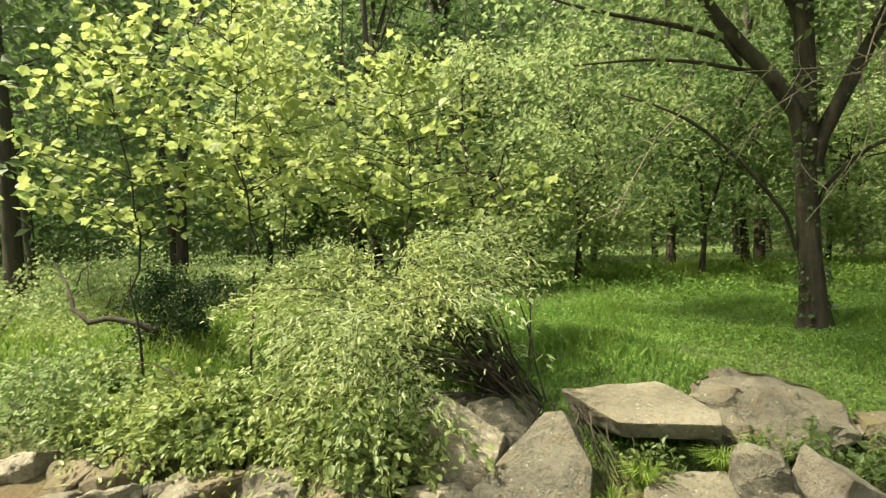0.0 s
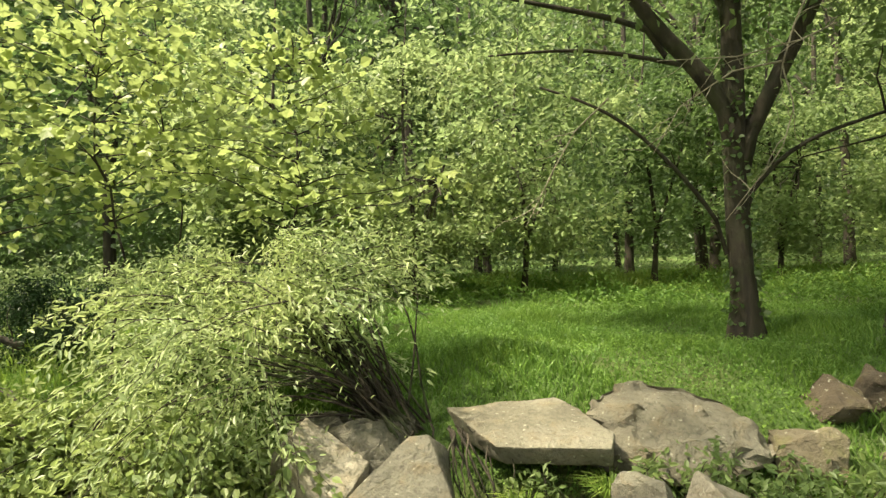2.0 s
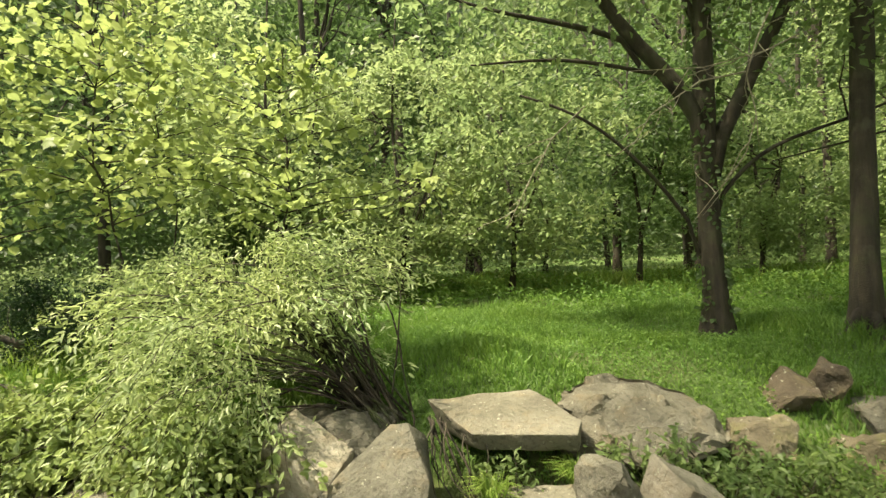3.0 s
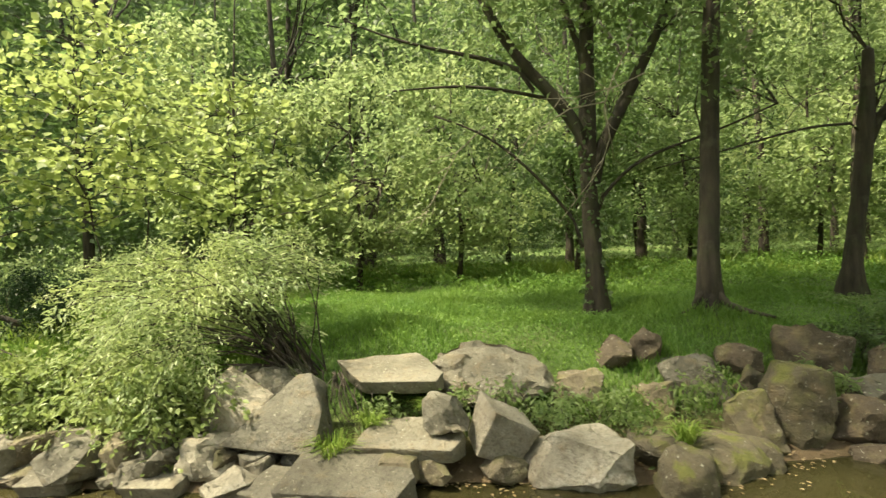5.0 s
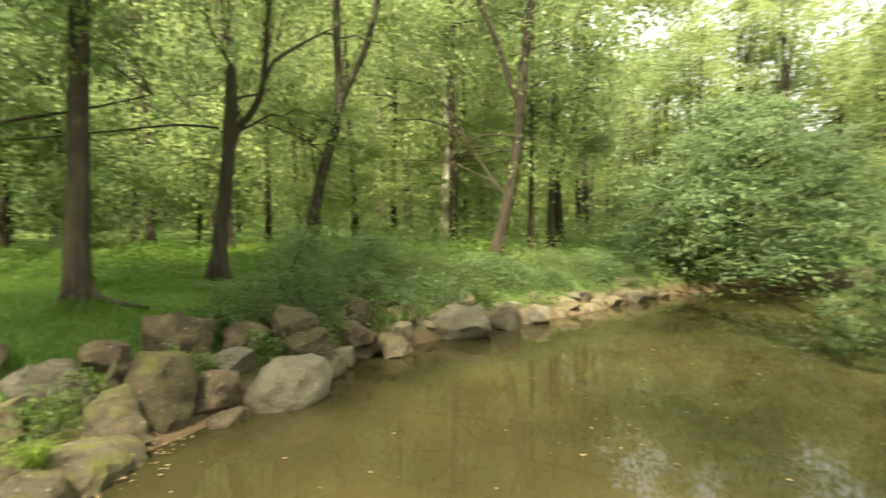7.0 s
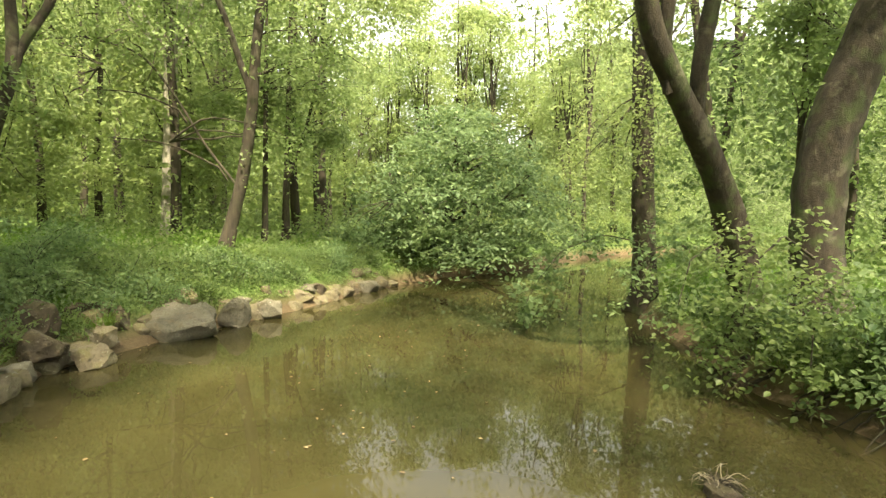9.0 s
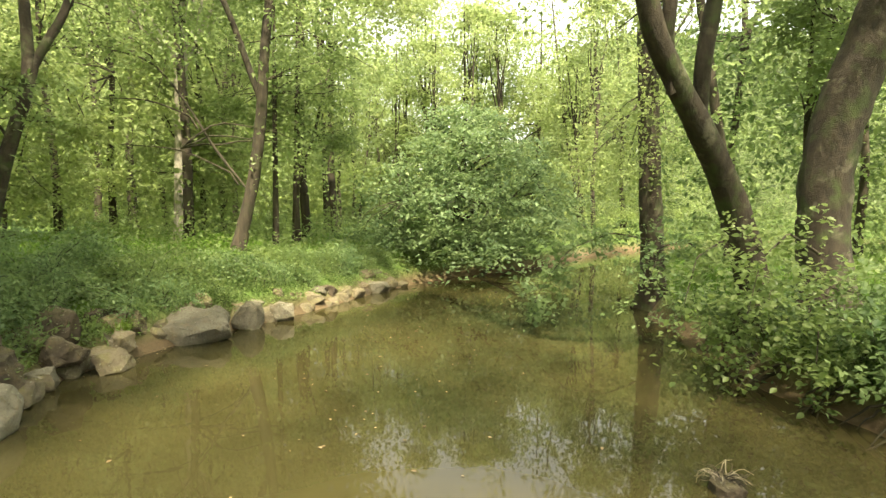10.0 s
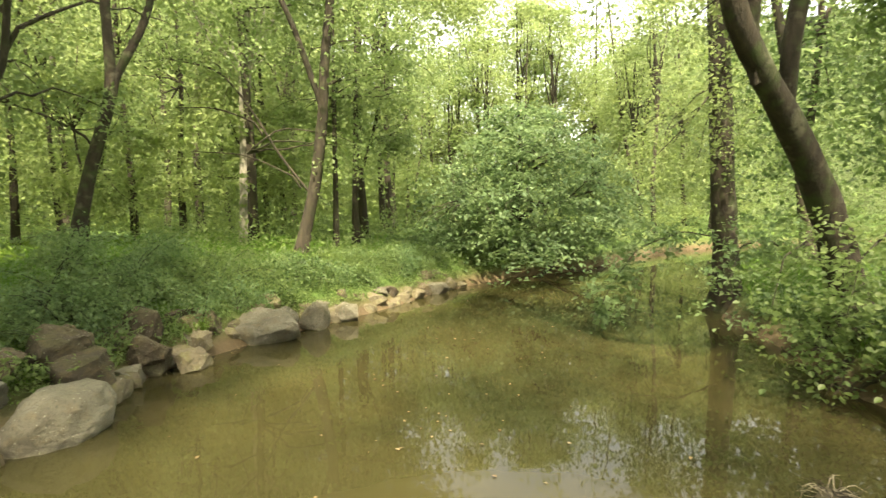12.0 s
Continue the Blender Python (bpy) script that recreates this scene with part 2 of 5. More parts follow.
def curve_points(a, b, n, bend, rng, sag=0.0):
    """Points from a to b with a random bend, sagging or lifting in the middle."""
    a, b = np.asarray(a, float), np.asarray(b, float)
    s = np.linspace(0, 1, n)[:, None]
    off = rng.standard_normal((n, 3)) * bend * np.linalg.norm(b - a)
    off = np.cumsum(off, axis=0) * np.sin(np.pi * s) * 0.6
    return a + (b - a) * s + off + np.array([0, 0, 1.0]) * sag * 4 * s * (1 - s)


def unit(v):
    return v / (np.linalg.norm(v, axis=-1, keepdims=True) + 1e-9)


def leaf_arrays(places, lengths, rng, flat=1.2, width=0.30, rich=False, droop=0.25, axis=None):
    """Leaves at the places: each a folded blade with its own turn, tilt and length."""
    n = len(places)
    nor = unit(rng.standard_normal((n, 3)) + np.array([0, 0, flat]))
    ax = rng.standard_normal((n, 3)) if axis is None else axis + 0.5 * rng.standard_normal((n, 3))
    ax = unit(ax - nor * (ax * nor).sum(1, keepdims=True) - np.array([0, 0, droop]))
    side = unit(np.cross(nor, ax))
    L = lengths[:, None]
    def at(s, w, up):
        return places + ax * L * s + side * L * w + nor * L * up
    if rich:
        v = np.stack([at(0, 0, 0), at(.28, width * .85, .06), at(.62, width * .8, .04), at(1, 0, -.1), at(.62, -width * .8, .04), at(.28, -width * .85, .06)], 1)
        b = np.arange(n)[:, None] * 6
        return v.reshape(-1, 3), [np.concatenate([b + [0, 1, 2, 3], b + [0, 3, 4, 5]])]
    v = np.stack([at(0, 0, 0), at(.42, width, .07), at(1, 0, -.08), at(.42, -width, .07)], 1)
    b = np.arange(n)[:, None] * 4
    return v.reshape(-1, 3), [np.concatenate([b + [0, 1, 2], b + [0, 2, 3]])]


def crown_clumps(rng, centre, radii, count, hollow=0.45, low=-1.0):
    """Clump centres in an uneven crown: more of them outside, gaps where the noise is low."""
    out, seed = [], rng.random(3) * 50
    if count >= 70:
        k = max(5, count // 15)
        boughs = unit(rng.standard_normal((k, 3))) * (0.35 + 0.6 * rng.random((k, 1)) ** 0.5)
        for b in boughs:
            m = count // k
            p = b + rng.standard_normal((m, 3)) * np.array([.19, .19, .06]) - np.array([0, 0, .10]) * rng.random((m, 1))
            out.extend(np.asarray(centre) + p * np.asarray(radii))
        return np.array(out)
    while len(out) < count:
        d = unit(rng.standard_normal(3))
        if d[2] < low:
            continue
        r = (hollow + (1 - hollow) * rng.random() ** 0.6)
        p = d * r
        if noise.noise(Vector(p * 2.1 + seed)) < -0.12:
            continue
        r2 = 1 + 0.28 * noise.noise(Vector(d * 1.7 + seed))
        out.append(np.asarray(centre) + p * r2 * np.asarray(radii))
    return np.array(out)


def leaves_on(clumps, per, spread, size, rng, flat=1.2, thin=0.4, **kw):
    """Sprays of leaves: each clump is a flat, tilted fan of leaves."""
    m = len(clumps)
    tilt = 0.35 * rng.standard_normal((m, 2))
    p = rng.standard_normal((m, per, 3)) * np.array([spread, spread, spread * thin]) * (0.6 + 0.8 * rng.random((m, 1, 1)))
    p[..., 2] += p[..., 0] * tilt[:, None, 0] + p[..., 1] * tilt[:, None, 1] - 0.25 * (p[..., 0] ** 2 + p[..., 1] ** 2) / spread
    p = (p + clumps[:, None]).reshape(-1, 3)
    return leaf_arrays(p, size * (0.6 + 0.7 * rng.random(len(p))), rng, flat, **kw)


# ---- the lie of the land: the creek between its two banks ----
FAR_SHORE = [(-70, 1.0), (-30, 2.2), (-12, 2.7), (-8, 2.9), (-5.3, 3.05), (-4.3, 3.2), (-2.5, 3.3), (-0.7, 3.8), (1.1, 3.95), (1.7, 4.3),
             (2.4, 4.65), (3.6, 5.05), (4.7, 5.2), (5.3, 5.6), (5.9, 6.0), (6.5, 6.1), (7.3, 6.05), (8.4, 6.05), (9.3, 5.9), (10.2, 5.75), (11, 5.6), (12.4, 5.5),
             (14.6, 5.4), (16.2, 5.0), (18.6, 4.4), (20.6, 3.0), (23.5, 2.0), (28, 0.9), (33, -1.2), (37, -4.5), (41, -12), (44, -24), (46, -70)]
NEAR_SHORE = [(-70, -3.5), (-30, -2.2), (-12, -0.8), (-6, 0.2), (-3, 1.1), (-1, 1.6), (0.8, 1.2), (2.2, 0.1), (2.7, -1.5), (3.4, -3.1),
              (5.0, -4.5), (7.0, -3.9), (8.5, -2.9), (10.7, -2.5), (12.9, -1.75), (21.5, -2.3), (28.5, -5), (33, -12), (35, -24), (37, -70)]


def shore_distance(x, y, line):
    p = np.stack([np.asarray(x, float), np.asarray(y, float)], -1)
    best = np.full(p.shape[:-1], 1e9)
    for (ax, ay), (bx, by) in zip(line, line[1:]):
        d = np.array([bx - ax, by - ay])
        s = np.clip(((p - (ax, ay)) @ d) / (d @ d), 0, 1)
        q = np.array([ax, ay]) + s[..., None] * d
        best = np.minimum(best, np.hypot(*np.moveaxis(p - q, -1, 0)))
    return best


def inside(x, y, ring):
    hit = np.zeros(np.shape(x), bool)
    for (ax, ay), (bx, by) in zip(ring, ring[1:] + ring[:1]):
        cross = (ay > y) != (by > y)
        with np.errstate(divide="ignore", invalid="ignore"):
            hit ^= cross & (x < (bx - ax) * (y - ay) / (by - ay + 1e-12) + ax)
    return hit


CREEK = FAR_SHORE + NEAR_SHORE[::-1]


def land(x, y):
    """Height of the ground at (x, y); the water lies at 0."""
    x, y = np.asarray(x, float), np.asarray(y, float)
    wet = inside(x, y, CREEK)
    df, dn = shore_distance(x, y, FAR_SHORE), shore_distance(x, y, NEAR_SHORE)
    far = np.interp(df, [0, 0.5, 1.0, 1.6, 2.6, 5, 15, 40, 90], [0.02, 0.24, 0.5, 0.82, 1.02, 1.08, 1.25, 1.75, 3.0])
    steep = np.interp(df, [0, 0.25, 0.7, 1.4, 2.6, 5, 15, 40, 90], [0.02, 0.30, 0.62, 0.9, 1.05, 1.1, 1.25, 1.75, 3.0])
    far = far + (steep - far) * np.clip((x - 4.5) / 1.5, 0, 1)
    near = np.interp(dn, [0, 0.25, 0.7, 1.3, 4, 20, 60], [0.02, 0.35, 0.6, 0.72, 0.78, 1.1, 2.0])
    z = np.where(wet, -0.7 * (1 - np.exp(-np.minimum(df, dn) * 0.9)), np.where(df < dn, far, near))
    bumps = 0.07 * np.sin(x * 0.9 + 1.3 * np.sin(y * 0.55)) * np.sin(y * 0.8 + 0.7) + 0.03 * np.sin(x * 2.7 + y * 1.9)
    return z + np.where(wet, 0, bumps * np.clip(np.minimum(df, dn) / 2.5, 0, 1))


def lay_ground():
    def axis(lo, hi, fine, far):
        a = np.concatenate([np.arange(lo, hi, fine), [hi]])
        out = np.cumsum(fine * 1.25 ** np.arange(1, 40))
        out = out[out < far]
        return np.concatenate([lo - out[::-1], a, hi + out])
    xs, ys = axis(-12, 26, 0.2, 1500), axis(-6, 16, 0.2, 1500)
    gx, gy = np.meshgrid(xs, ys, indexing="ij")
    v = np.stack([gx, gy, land(gx, gy)], -1).reshape(-1, 3)
    i, k = np.meshgrid(np.arange(len(xs) - 1), np.arange(len(ys) - 1), indexing="ij")
    n = len(ys)
    f = np.stack([i * n + k, (i + 1) * n + k, (i + 1) * n + k + 1, i * n + k + 1], -1).reshape(-1, 4)
    tagged(new("ground", np_mesh("ground", v, [f], M_GROUND, True)),
           "uneven grassy creek bank and meadow over brown soil", "ground", kind="structure")
    w = np.array([(-75, -75, 0), (60, -75, 0), (60, 12, 0), (-75, 12, 0)], float)
    tagged(new("water", np_mesh("water", w, [np.array([[0, 1, 2, 3]])], M_WATER)),
           "still brown-green creek water mirroring the trees", "water", kind="structure")


lay_ground()


def distant_slope():
    """The wooded rise that closes the view all round, lower where the creek opens the sky."""
    n, m = 360, 14
    a = np.linspace(-np.pi, np.pi, n)
    deg = np.degrees(a)
    top = 24 + 24 / (1 + np.exp((deg - 50) / 4.0)) / (1 + np.exp((-100 - deg) / 4.0)) - 17 * np.exp(-((deg - 70) / 14.0) ** 4) + 1.2 * np.sin(a * 13) + 0.5 * np.sin(a * 29 + 1)
    s = np.linspace(0, 1, m)[:, None]
    rr = 66 + 10 * s + 1.6 * np.sin(a * 47 + s * 9) + 1.2 * np.sin(a * 91 - s * 14)
    v = np.stack([rr * np.sin(a), rr * np.cos(a), -1 + (top + 1) * s + 0 * a], -1).reshape(-1, 3)
    i, k = np.meshgrid(np.arange(m - 1), np.arange(n - 1), indexing="ij")
    f = np.stack([i * n + k, i * n + k + 1, (i + 1) * n + k + 1, (i + 1) * n + k], -1).reshape(-1, 4)
    mat, nt, out = material("distant_foliage")
    col = mixed(nt, noise_of(nt, 0.9, 6.0, 0.7), (0.02, 0.04, 0.012), (0.16, 0.22, 0.07))
    p = node(nt, "BsdfPrincipled", Roughness=0.9)
    nt.links.new(col, p.inputs["Base Color"])
    nt.links.new(bump(nt, noise_of(nt, 1.6, 6.0, 0.7), 1.0, 1.2), p.inputs["Normal"])
    nt.links.new(p.outputs[0], out.inputs[0])
    tagged(new("backdrop", np_mesh("backdrop", v, [f], mat, True)), "hazy wooded slope in the far distance", "backdrop", kind="structure")


distant_slope()

# ---- rocks of the bank ----
ROCK_LABEL = {"pale": "pale grey-tan boulder lying on the creek bank", "white": "whitish angular boulder at the water's edge",
              "grey": "weathered grey boulder set in the creek bank", "tan": "tan stone partly covered by moss on the bank",
              "brown": "brown shaded boulder on the creek bank", "mossy": "mossy boulder strewn with fallen leaves"}
rock_rng = np.random.default_rng(11)


def rock_object(name, corners, x, y, z, turn, mat, label, rough=0.03, cuts=3, fine=0.12, ledge=0.0):
    """A rock from the hull of its corner points: edges worn, faces rough."""
    bm = bmesh.new()
    for c in corners:
        bm.verts.new(c)
    bmesh.ops.convex_hull(bm, input=bm.verts)
    bmesh.ops.delete(bm, geom=[v for v in bm.verts if not v.link_faces], context="VERTS")
    bmesh.ops.dissolve_limit(bm, angle_limit=radians(9), verts=bm.verts, edges=bm.edges)
    size = max((v.co.length for v in bm.verts))
    bmesh.ops.bevel(bm, geom=bm.edges[:], offset=0.026 * size, segments=2, profile=0.6, affect="EDGES", clamp_overlap=True)
    bmesh.ops.triangulate(bm, faces=bm.faces)
    for _ in range(cuts):
        long_edges = [e for e in bm.edges if e.calc_length() > fine * size]
        if not long_edges or len(bm.faces) > 4200:
            break
        bmesh.ops.subdivide_edges(bm, edges=long_edges, cuts=1, use_grid_fill=False)
        bmesh.ops.triangulate(bm, faces=bm.faces)
    bm.normal_update()
    off = Vector(rock_rng.random(3) * 40)
    for v in bm.verts:
        p = v.co / size
        d = noise.fractal(p * 2.2 + off, 1.0, 2.0, 4) + 0.7 * abs(noise.noise(p * 5 + off)) - 0.2
        crack = noise.noise(p * 1.9 + off * 1.7) + 0.35 * noise.noise(p * 5.3 + off)
        v.co += v.normal * size * (d * rough - ledge * min(1.0, max(0.0, crack / 0.07)))
    me = bpy.data.meshes.new(name)
    bm.to_mesh(me)
    bm.free()
    me.materials.append(mat)
    for p in me.polygons:
        p.use_smooth = True
    me.set_sharp_from_angle(angle=radians(32))
    ob = new(name, me)
    ob.location, ob.rotation_euler = (x, y, z), (0, 0, radians(turn))
    return tagged(ob, label, "rock", "rocks along the creek bank")


def boulder(x, y, z, w, d, h, turn, tone="pale", domed=False):
    kind = tone
    n = 26 if w > 1.0 else 17
    w, d, h = w * 1.1, d * 1.15, h * 1.08
    dirs = unit(rock_rng.standard_normal((n, 3)))
    dirs = np.sign(dirs) * np.abs(dirs) ** 0.74
    dirs /= np.abs(dirs).max(axis=0)
    c = dirs * (w / 2, d / 2, h * 0.62) * (0.9 + 0.14 * rock_rng.random((n, 1)))
    c[:, 2] += h * 0.40
    if domed:
        own = np.random.default_rng(14)
        c = unit(own.standard_normal((70, 3))) * (w / 2, d / 2, h * 0.72) * (0.93 + 0.09 * own.random((70, 1)))
        c[:, 2] += h * 0.24
        c[:, 0] += .10 * w * c[:, 2] / h
    return rock_object("boulder", c, x, y, z, turn, M_ROCK[kind], ROCK_LABEL[kind], 0.06, 4, 0.085 if w > 0.75 else 0.13 if w > 0.55 else 0.2, 0.0 if domed else 0.035)


def slab(x, y, z, w, d, h, turn, pointed=False):
    a = [(-.5, -.42), (.40, -.5), (.5, -.1), (.36, .5), (-.40, .46)]
    if pointed:
        a = [(-.18, -.5), (.48, -.5), (.52, -.22), (.20, .5), (-.54, .22)]
    w, d = w * 1.06, d * 1.2
    top = [(p * w, q * d, h * (0.45 + 0.55 * (q + .5))) for p, q in a]
    low = [(p * w * 0.93 + 0.04 * w, q * d * 0.9 + 0.05 * d, -0.04) for p, q in a]
    return rock_object("stone_slab", top + low, x, y, z, turn, M_ROCK["pale"], "flat pale grey stone slab with a broken edge", 0.026, 4)


def wedge(x, y, z, w, d, h, turn):
    c = [(-.52 * w, -.45 * d, .03), (.46 * w, -.55 * d, -.05), (.50 * w, -.2 * d, .52 * h), (.30 * w, .35 * d, 1.05 * h), (.16 * w, .38 * d, 1.02 * h),
         (-.5 * w, .1 * d, -.1), (.5 * w, .5 * d, -.1), (-.2 * w, .6 * d, .1), (.4 * w, .7 * d, .8 * h)]
    return rock_object("stone_slab", c, x, y, z, turn, M_ROCK["grey"], "large tilted triangular grey stone slab", 0.02, 4)


def block(x, y, z, w, d, h, turn):
    c = [(sx * w * .46, sy * d * .45, sz * h) for sx in (-1, 1) for sy in (-1, 1) for sz in (-.15, 1)]
    c = [(p + .1 * w * (r > 0) * (q < 0), q, r * (1 + .12 * (p < 0))) for p, q, r in c]
    lean = Euler((radians(14), radians(20), 0)).to_matrix()
    c = [tuple(lean @ Vector((p * (1.0 if r > 0 else 0.85), q, r - .04 * (p > 0)))) for p, q, r in c] + [tuple(lean @ Vector((.58 * w, .1 * d, .45 * h)))]
    return rock_object("stone_block", c, x, y, z, turn + 22, M_ROCK["white"], "squared tan stone block tilted on the bank", 0.03, 4)


def ledge_boulder(x, y, z, w, d, h, turn):
    """A wide boulder: a sloping face broken by a ledge, low towards one end."""
    c = [(-.46, .30, .92), (-.2, .42, 1.0), (.12, .40, .98), (.36, .30, .80), (-.54, -.08, .74), (-.30, -.14, .92), (.10, -.10, .86), (.22, -.30, .52), (.44, -.05, .56), (.56, .02, .40),
         (-.58, -.30, .05), (-.28, -.50, -.06), (.02, -.50, -.04), (.28, -.46, .06), (.58, -.16, .16), (.60, .20, .10), (-.5, .45, .0), (.4, .5, .0), (-.55, -.2, .45), (-.25, -.42, .42)]
    return rock_object("boulder", [(p * w, q * d, r * h) for p, q, r in c], x, y, z, turn, M_ROCK["pale"], "broad pale grey boulder with a broken ledge", 0.05, 6, 0.045, 0.06)


slab(-1.50, 4.66, 0.70, 1.15, 0.72, 0.26, 6, True)
ledge_boulder(-0.36, 4.98, 0.52, 1.24, 0.95, 0.52, 4)
wedge(-2.38, 3.75, 0.33, 1.00, 0.50, 0.61, 6)
block(-3.05, 4.05, 0.34, 0.66, 0.5, 0.5, -30)
boulder(-3.22, 4.65, 0.60, 0.67, 0.50, 0.31, 6, tone='grey')
boulder(-3.79, 3.65, 0.08, 0.64, 0.48, 0.36, 6, tone='white')
boulder(-3.04, 3.54, 0.08, 0.65, 0.49, 0.35, 6, tone='white')
boulder(-2.53, 3.61, 0.15, 0.35, 0.26, 0.17, 6, tone='grey')
slab(-1.48, 3.37, 0.00, 1.15, 0.57, 0.34, 6)
boulder(-2.56, 3.26, 0.00, 0.55, 0.41, 0.23, 6, tone='white')
boulder(-3.88, 3.40, 0.00, 0.31, 0.23, 0.13, 6, tone='pale')
boulder(-0.70, 3.85, 0.48, 0.44, 0.33, 0.31, 6, tone='grey')
slab(-1.04, 3.88, 0.25, 0.99, 0.49, 0.24, 6)
boulder(-1.10, 3.61, 0.05, 0.49, 0.37, 0.26, 6, tone='tan')
boulder(-0.77, 3.65, 0.08, 0.34, 0.25, 0.17, 6, tone='tan')
block(-0.27, 4.04, 0.28, 0.54, 0.43, 0.36, 6)
boulder(0.52, 4.03, 0.00, 1.01, 0.71, 0.42, 6, tone='white')
boulder(0.53, 5.01, 0.40, 0.54, 0.41, 0.38, 6, tone='tan')
boulder(0.91, 5.61, 0.58, 0.61, 0.46, 0.44, 6, tone='brown')
boulder(1.36, 5.87, 0.70, 0.46, 0.34, 0.37, 6, tone='brown')
boulder(1.32, 5.16, 0.22, 0.65, 0.49, 0.46, 6, tone='mossy')
boulder(1.72, 5.60, 0.22, 0.97, 0.73, 0.59, 6, tone='grey')
boulder(2.41, 5.85, 0.52, 0.52, 0.39, 0.40, 6, tone='brown')
boulder(3.31, 6.19, 0.50, 0.84, 0.63, 0.60, 6, tone='brown')
boulder(2.45, 5.62, 0.25, 0.48, 0.36, 0.42, 6, tone='mossy')
boulder(2.77, 5.11, 0.05, 0.68, 0.51, 0.80, 6, tone='mossy')
boulder(3.37, 5.16, 0.10, 0.65, 0.48, 0.39, 6, tone='brown')
boulder(3.74, 5.65, 0.25, 0.67, 0.50, 0.35, 6, tone='grey')
boulder(4.13, 4.99, 0.00, 1.10, 0.71, 0.56, 6, tone='pale', domed=True)
boulder(3.33, 4.89, -0.03, 0.48, 0.36, 0.18, 6, tone='brown')
boulder(1.42, 3.95, -0.05, 0.62, 0.50, 0.40, 66, tone='mossy', domed=True)
boulder(2.12, 4.61, -0.05, 0.66, 0.5, 0.32, 140, tone='mossy', domed=True)
boulder(4.09, 6.00, 0.45, 0.61, 0.46, 0.40, 6, tone='brown')
boulder(4.81, 6.13, 0.35, 0.95, 0.71, 0.59, 6, tone='brown')
boulder(5.59, 5.90, 0.00, 0.38, 0.29, 0.29, -59, tone='pale')
boulder(6.21, 6.18, 0.00, 0.22, 0.16, 0.20, -59, tone='tan')
boulder(6.70, 6.25, 0.00, 0.61, 0.45, 0.24, -59, tone='tan')
boulder(8.39, 5.96, 0.00, 1.17, 0.88, 0.52, -59, tone='pale')
boulder(9.49, 5.74, 0.00, 0.64, 0.48, 0.55, -59, tone='pale')
boulder(10.36, 5.55, 0.00, 0.48, 0.36, 0.42, -59, tone='pale')
boulder(11.36, 5.96, 0.10, 0.52, 0.39, 0.32, -59, tone='tan')
boulder(11.50, 5.74, 0.00, 0.43, 0.32, 0.19, -59, tone='tan')
boulder(6.24, 6.51, 0.30, 0.63, 0.47, 0.63, -59, tone='brown')
boulder(7.59, 6.60, 0.25, 0.46, 0.34, 0.36, -59, tone='tan')
boulder(4.93, 6.27, 0.35, 0.81, 0.61, 0.51, -59, tone='brown')
boulder(6.76, 6.50, 0.10, 0.28, 0.21, 0.16, -59, tone='tan')
boulder(7.93, 6.44, 0.10, 0.46, 0.34, 0.32, -59, tone='tan')
boulder(10.94, 6.83, 0.30, 0.78, 0.59, 0.48, -59, tone='brown')
boulder(14.14, 5.92, 0.00, 0.95, 0.72, 0.44, -59, tone='brown')
boulder(13.46, 6.28, 0.00, 0.60, 0.45, 0.34, -59, tone='tan')
boulder(-5.36, 3.29, 0.05, 0.42, 0.31, 0.13, 13, tone='pale')
boulder(-4.68, 3.45, 0.00, 0.94, 0.71, 0.18, 13, tone='tan')
boulder(-3.87, 3.31, 0.00, 0.36, 0.27, 0.12, 13, tone='pale')
boulder(-3.57, 3.52, 0.20, 0.42, 0.31, 0.32, 13, tone='pale')
boulder(-3.56, 5.16, 0.55, 0.89, 0.67, 0.26, 13, tone='grey')
boulder(1.75, 4.42, -0.06, 0.95, 0.70, 0.36, 20, tone='mossy', domed=True)
boulder(2.32, 4.92, 0.10, 0.72, 0.6, 0.48, 60, tone='mossy')
boulder(1.15, 4.28, 0.05, 0.55, 0.42, 0.32, 110, tone='mossy')
boulder(-2.66, 4.28, 0.42, 0.5, 0.4, 0.4, 12, tone='grey')
boulder(-2.72, 4.42, 0.60, 0.78, 0.5, 0.36, 350, tone='grey')
boulder(-0.15, 3.9, 0.0, 0.42, 0.3, 0.26, 40, tone='tan')
for sx, sy, sw, st in ((-3.35, 3.28, .55, 14), (-2.05, 3.22, .62, -8), (-4.45, 3.18, .5, 20), (-3.9, 3.62, .5, -20), (-5.0, 3.3, .6, 5)):
    slab(sx, sy, 0.02, sw, .4, .2, st)
boulder(-7.4, 3.55, 0.02, 0.95, 0.62, 0.52, 8, tone='white')
boulder(-6.55, 3.6, 0.04, 0.75, 0.5, 0.46, 40, tone='tan')
boulder(-5.95, 3.62, 0.04, 0.62, 0.46, 0.42, 75, tone='tan')
boulder(-8.2, 3.5, 0.02, 0.8, 0.55, 0.4, 20, tone='tan')
shore_rng = np.random.default_rng(12)
for k in range(60):
    sx = 4.9 + 11.0 * (k + shore_rng.random()) / 60
    sy = float(np.interp(sx, [p[0] for p in FAR_SHORE], [p[1] for p in FAR_SHORE]))
    up = shore_rng.random() ** 1.6
    sw = 0.32 + 0.42 * shore_rng.random()
    boulder(sx, sy + 0.06 + up * 0.7, -0.08 + up * 0.45, sw, sw * 0.8, sw * 0.5, shore_rng.random() * 360, tone=("pale", "tan", "brown", "tan")[k % 4])
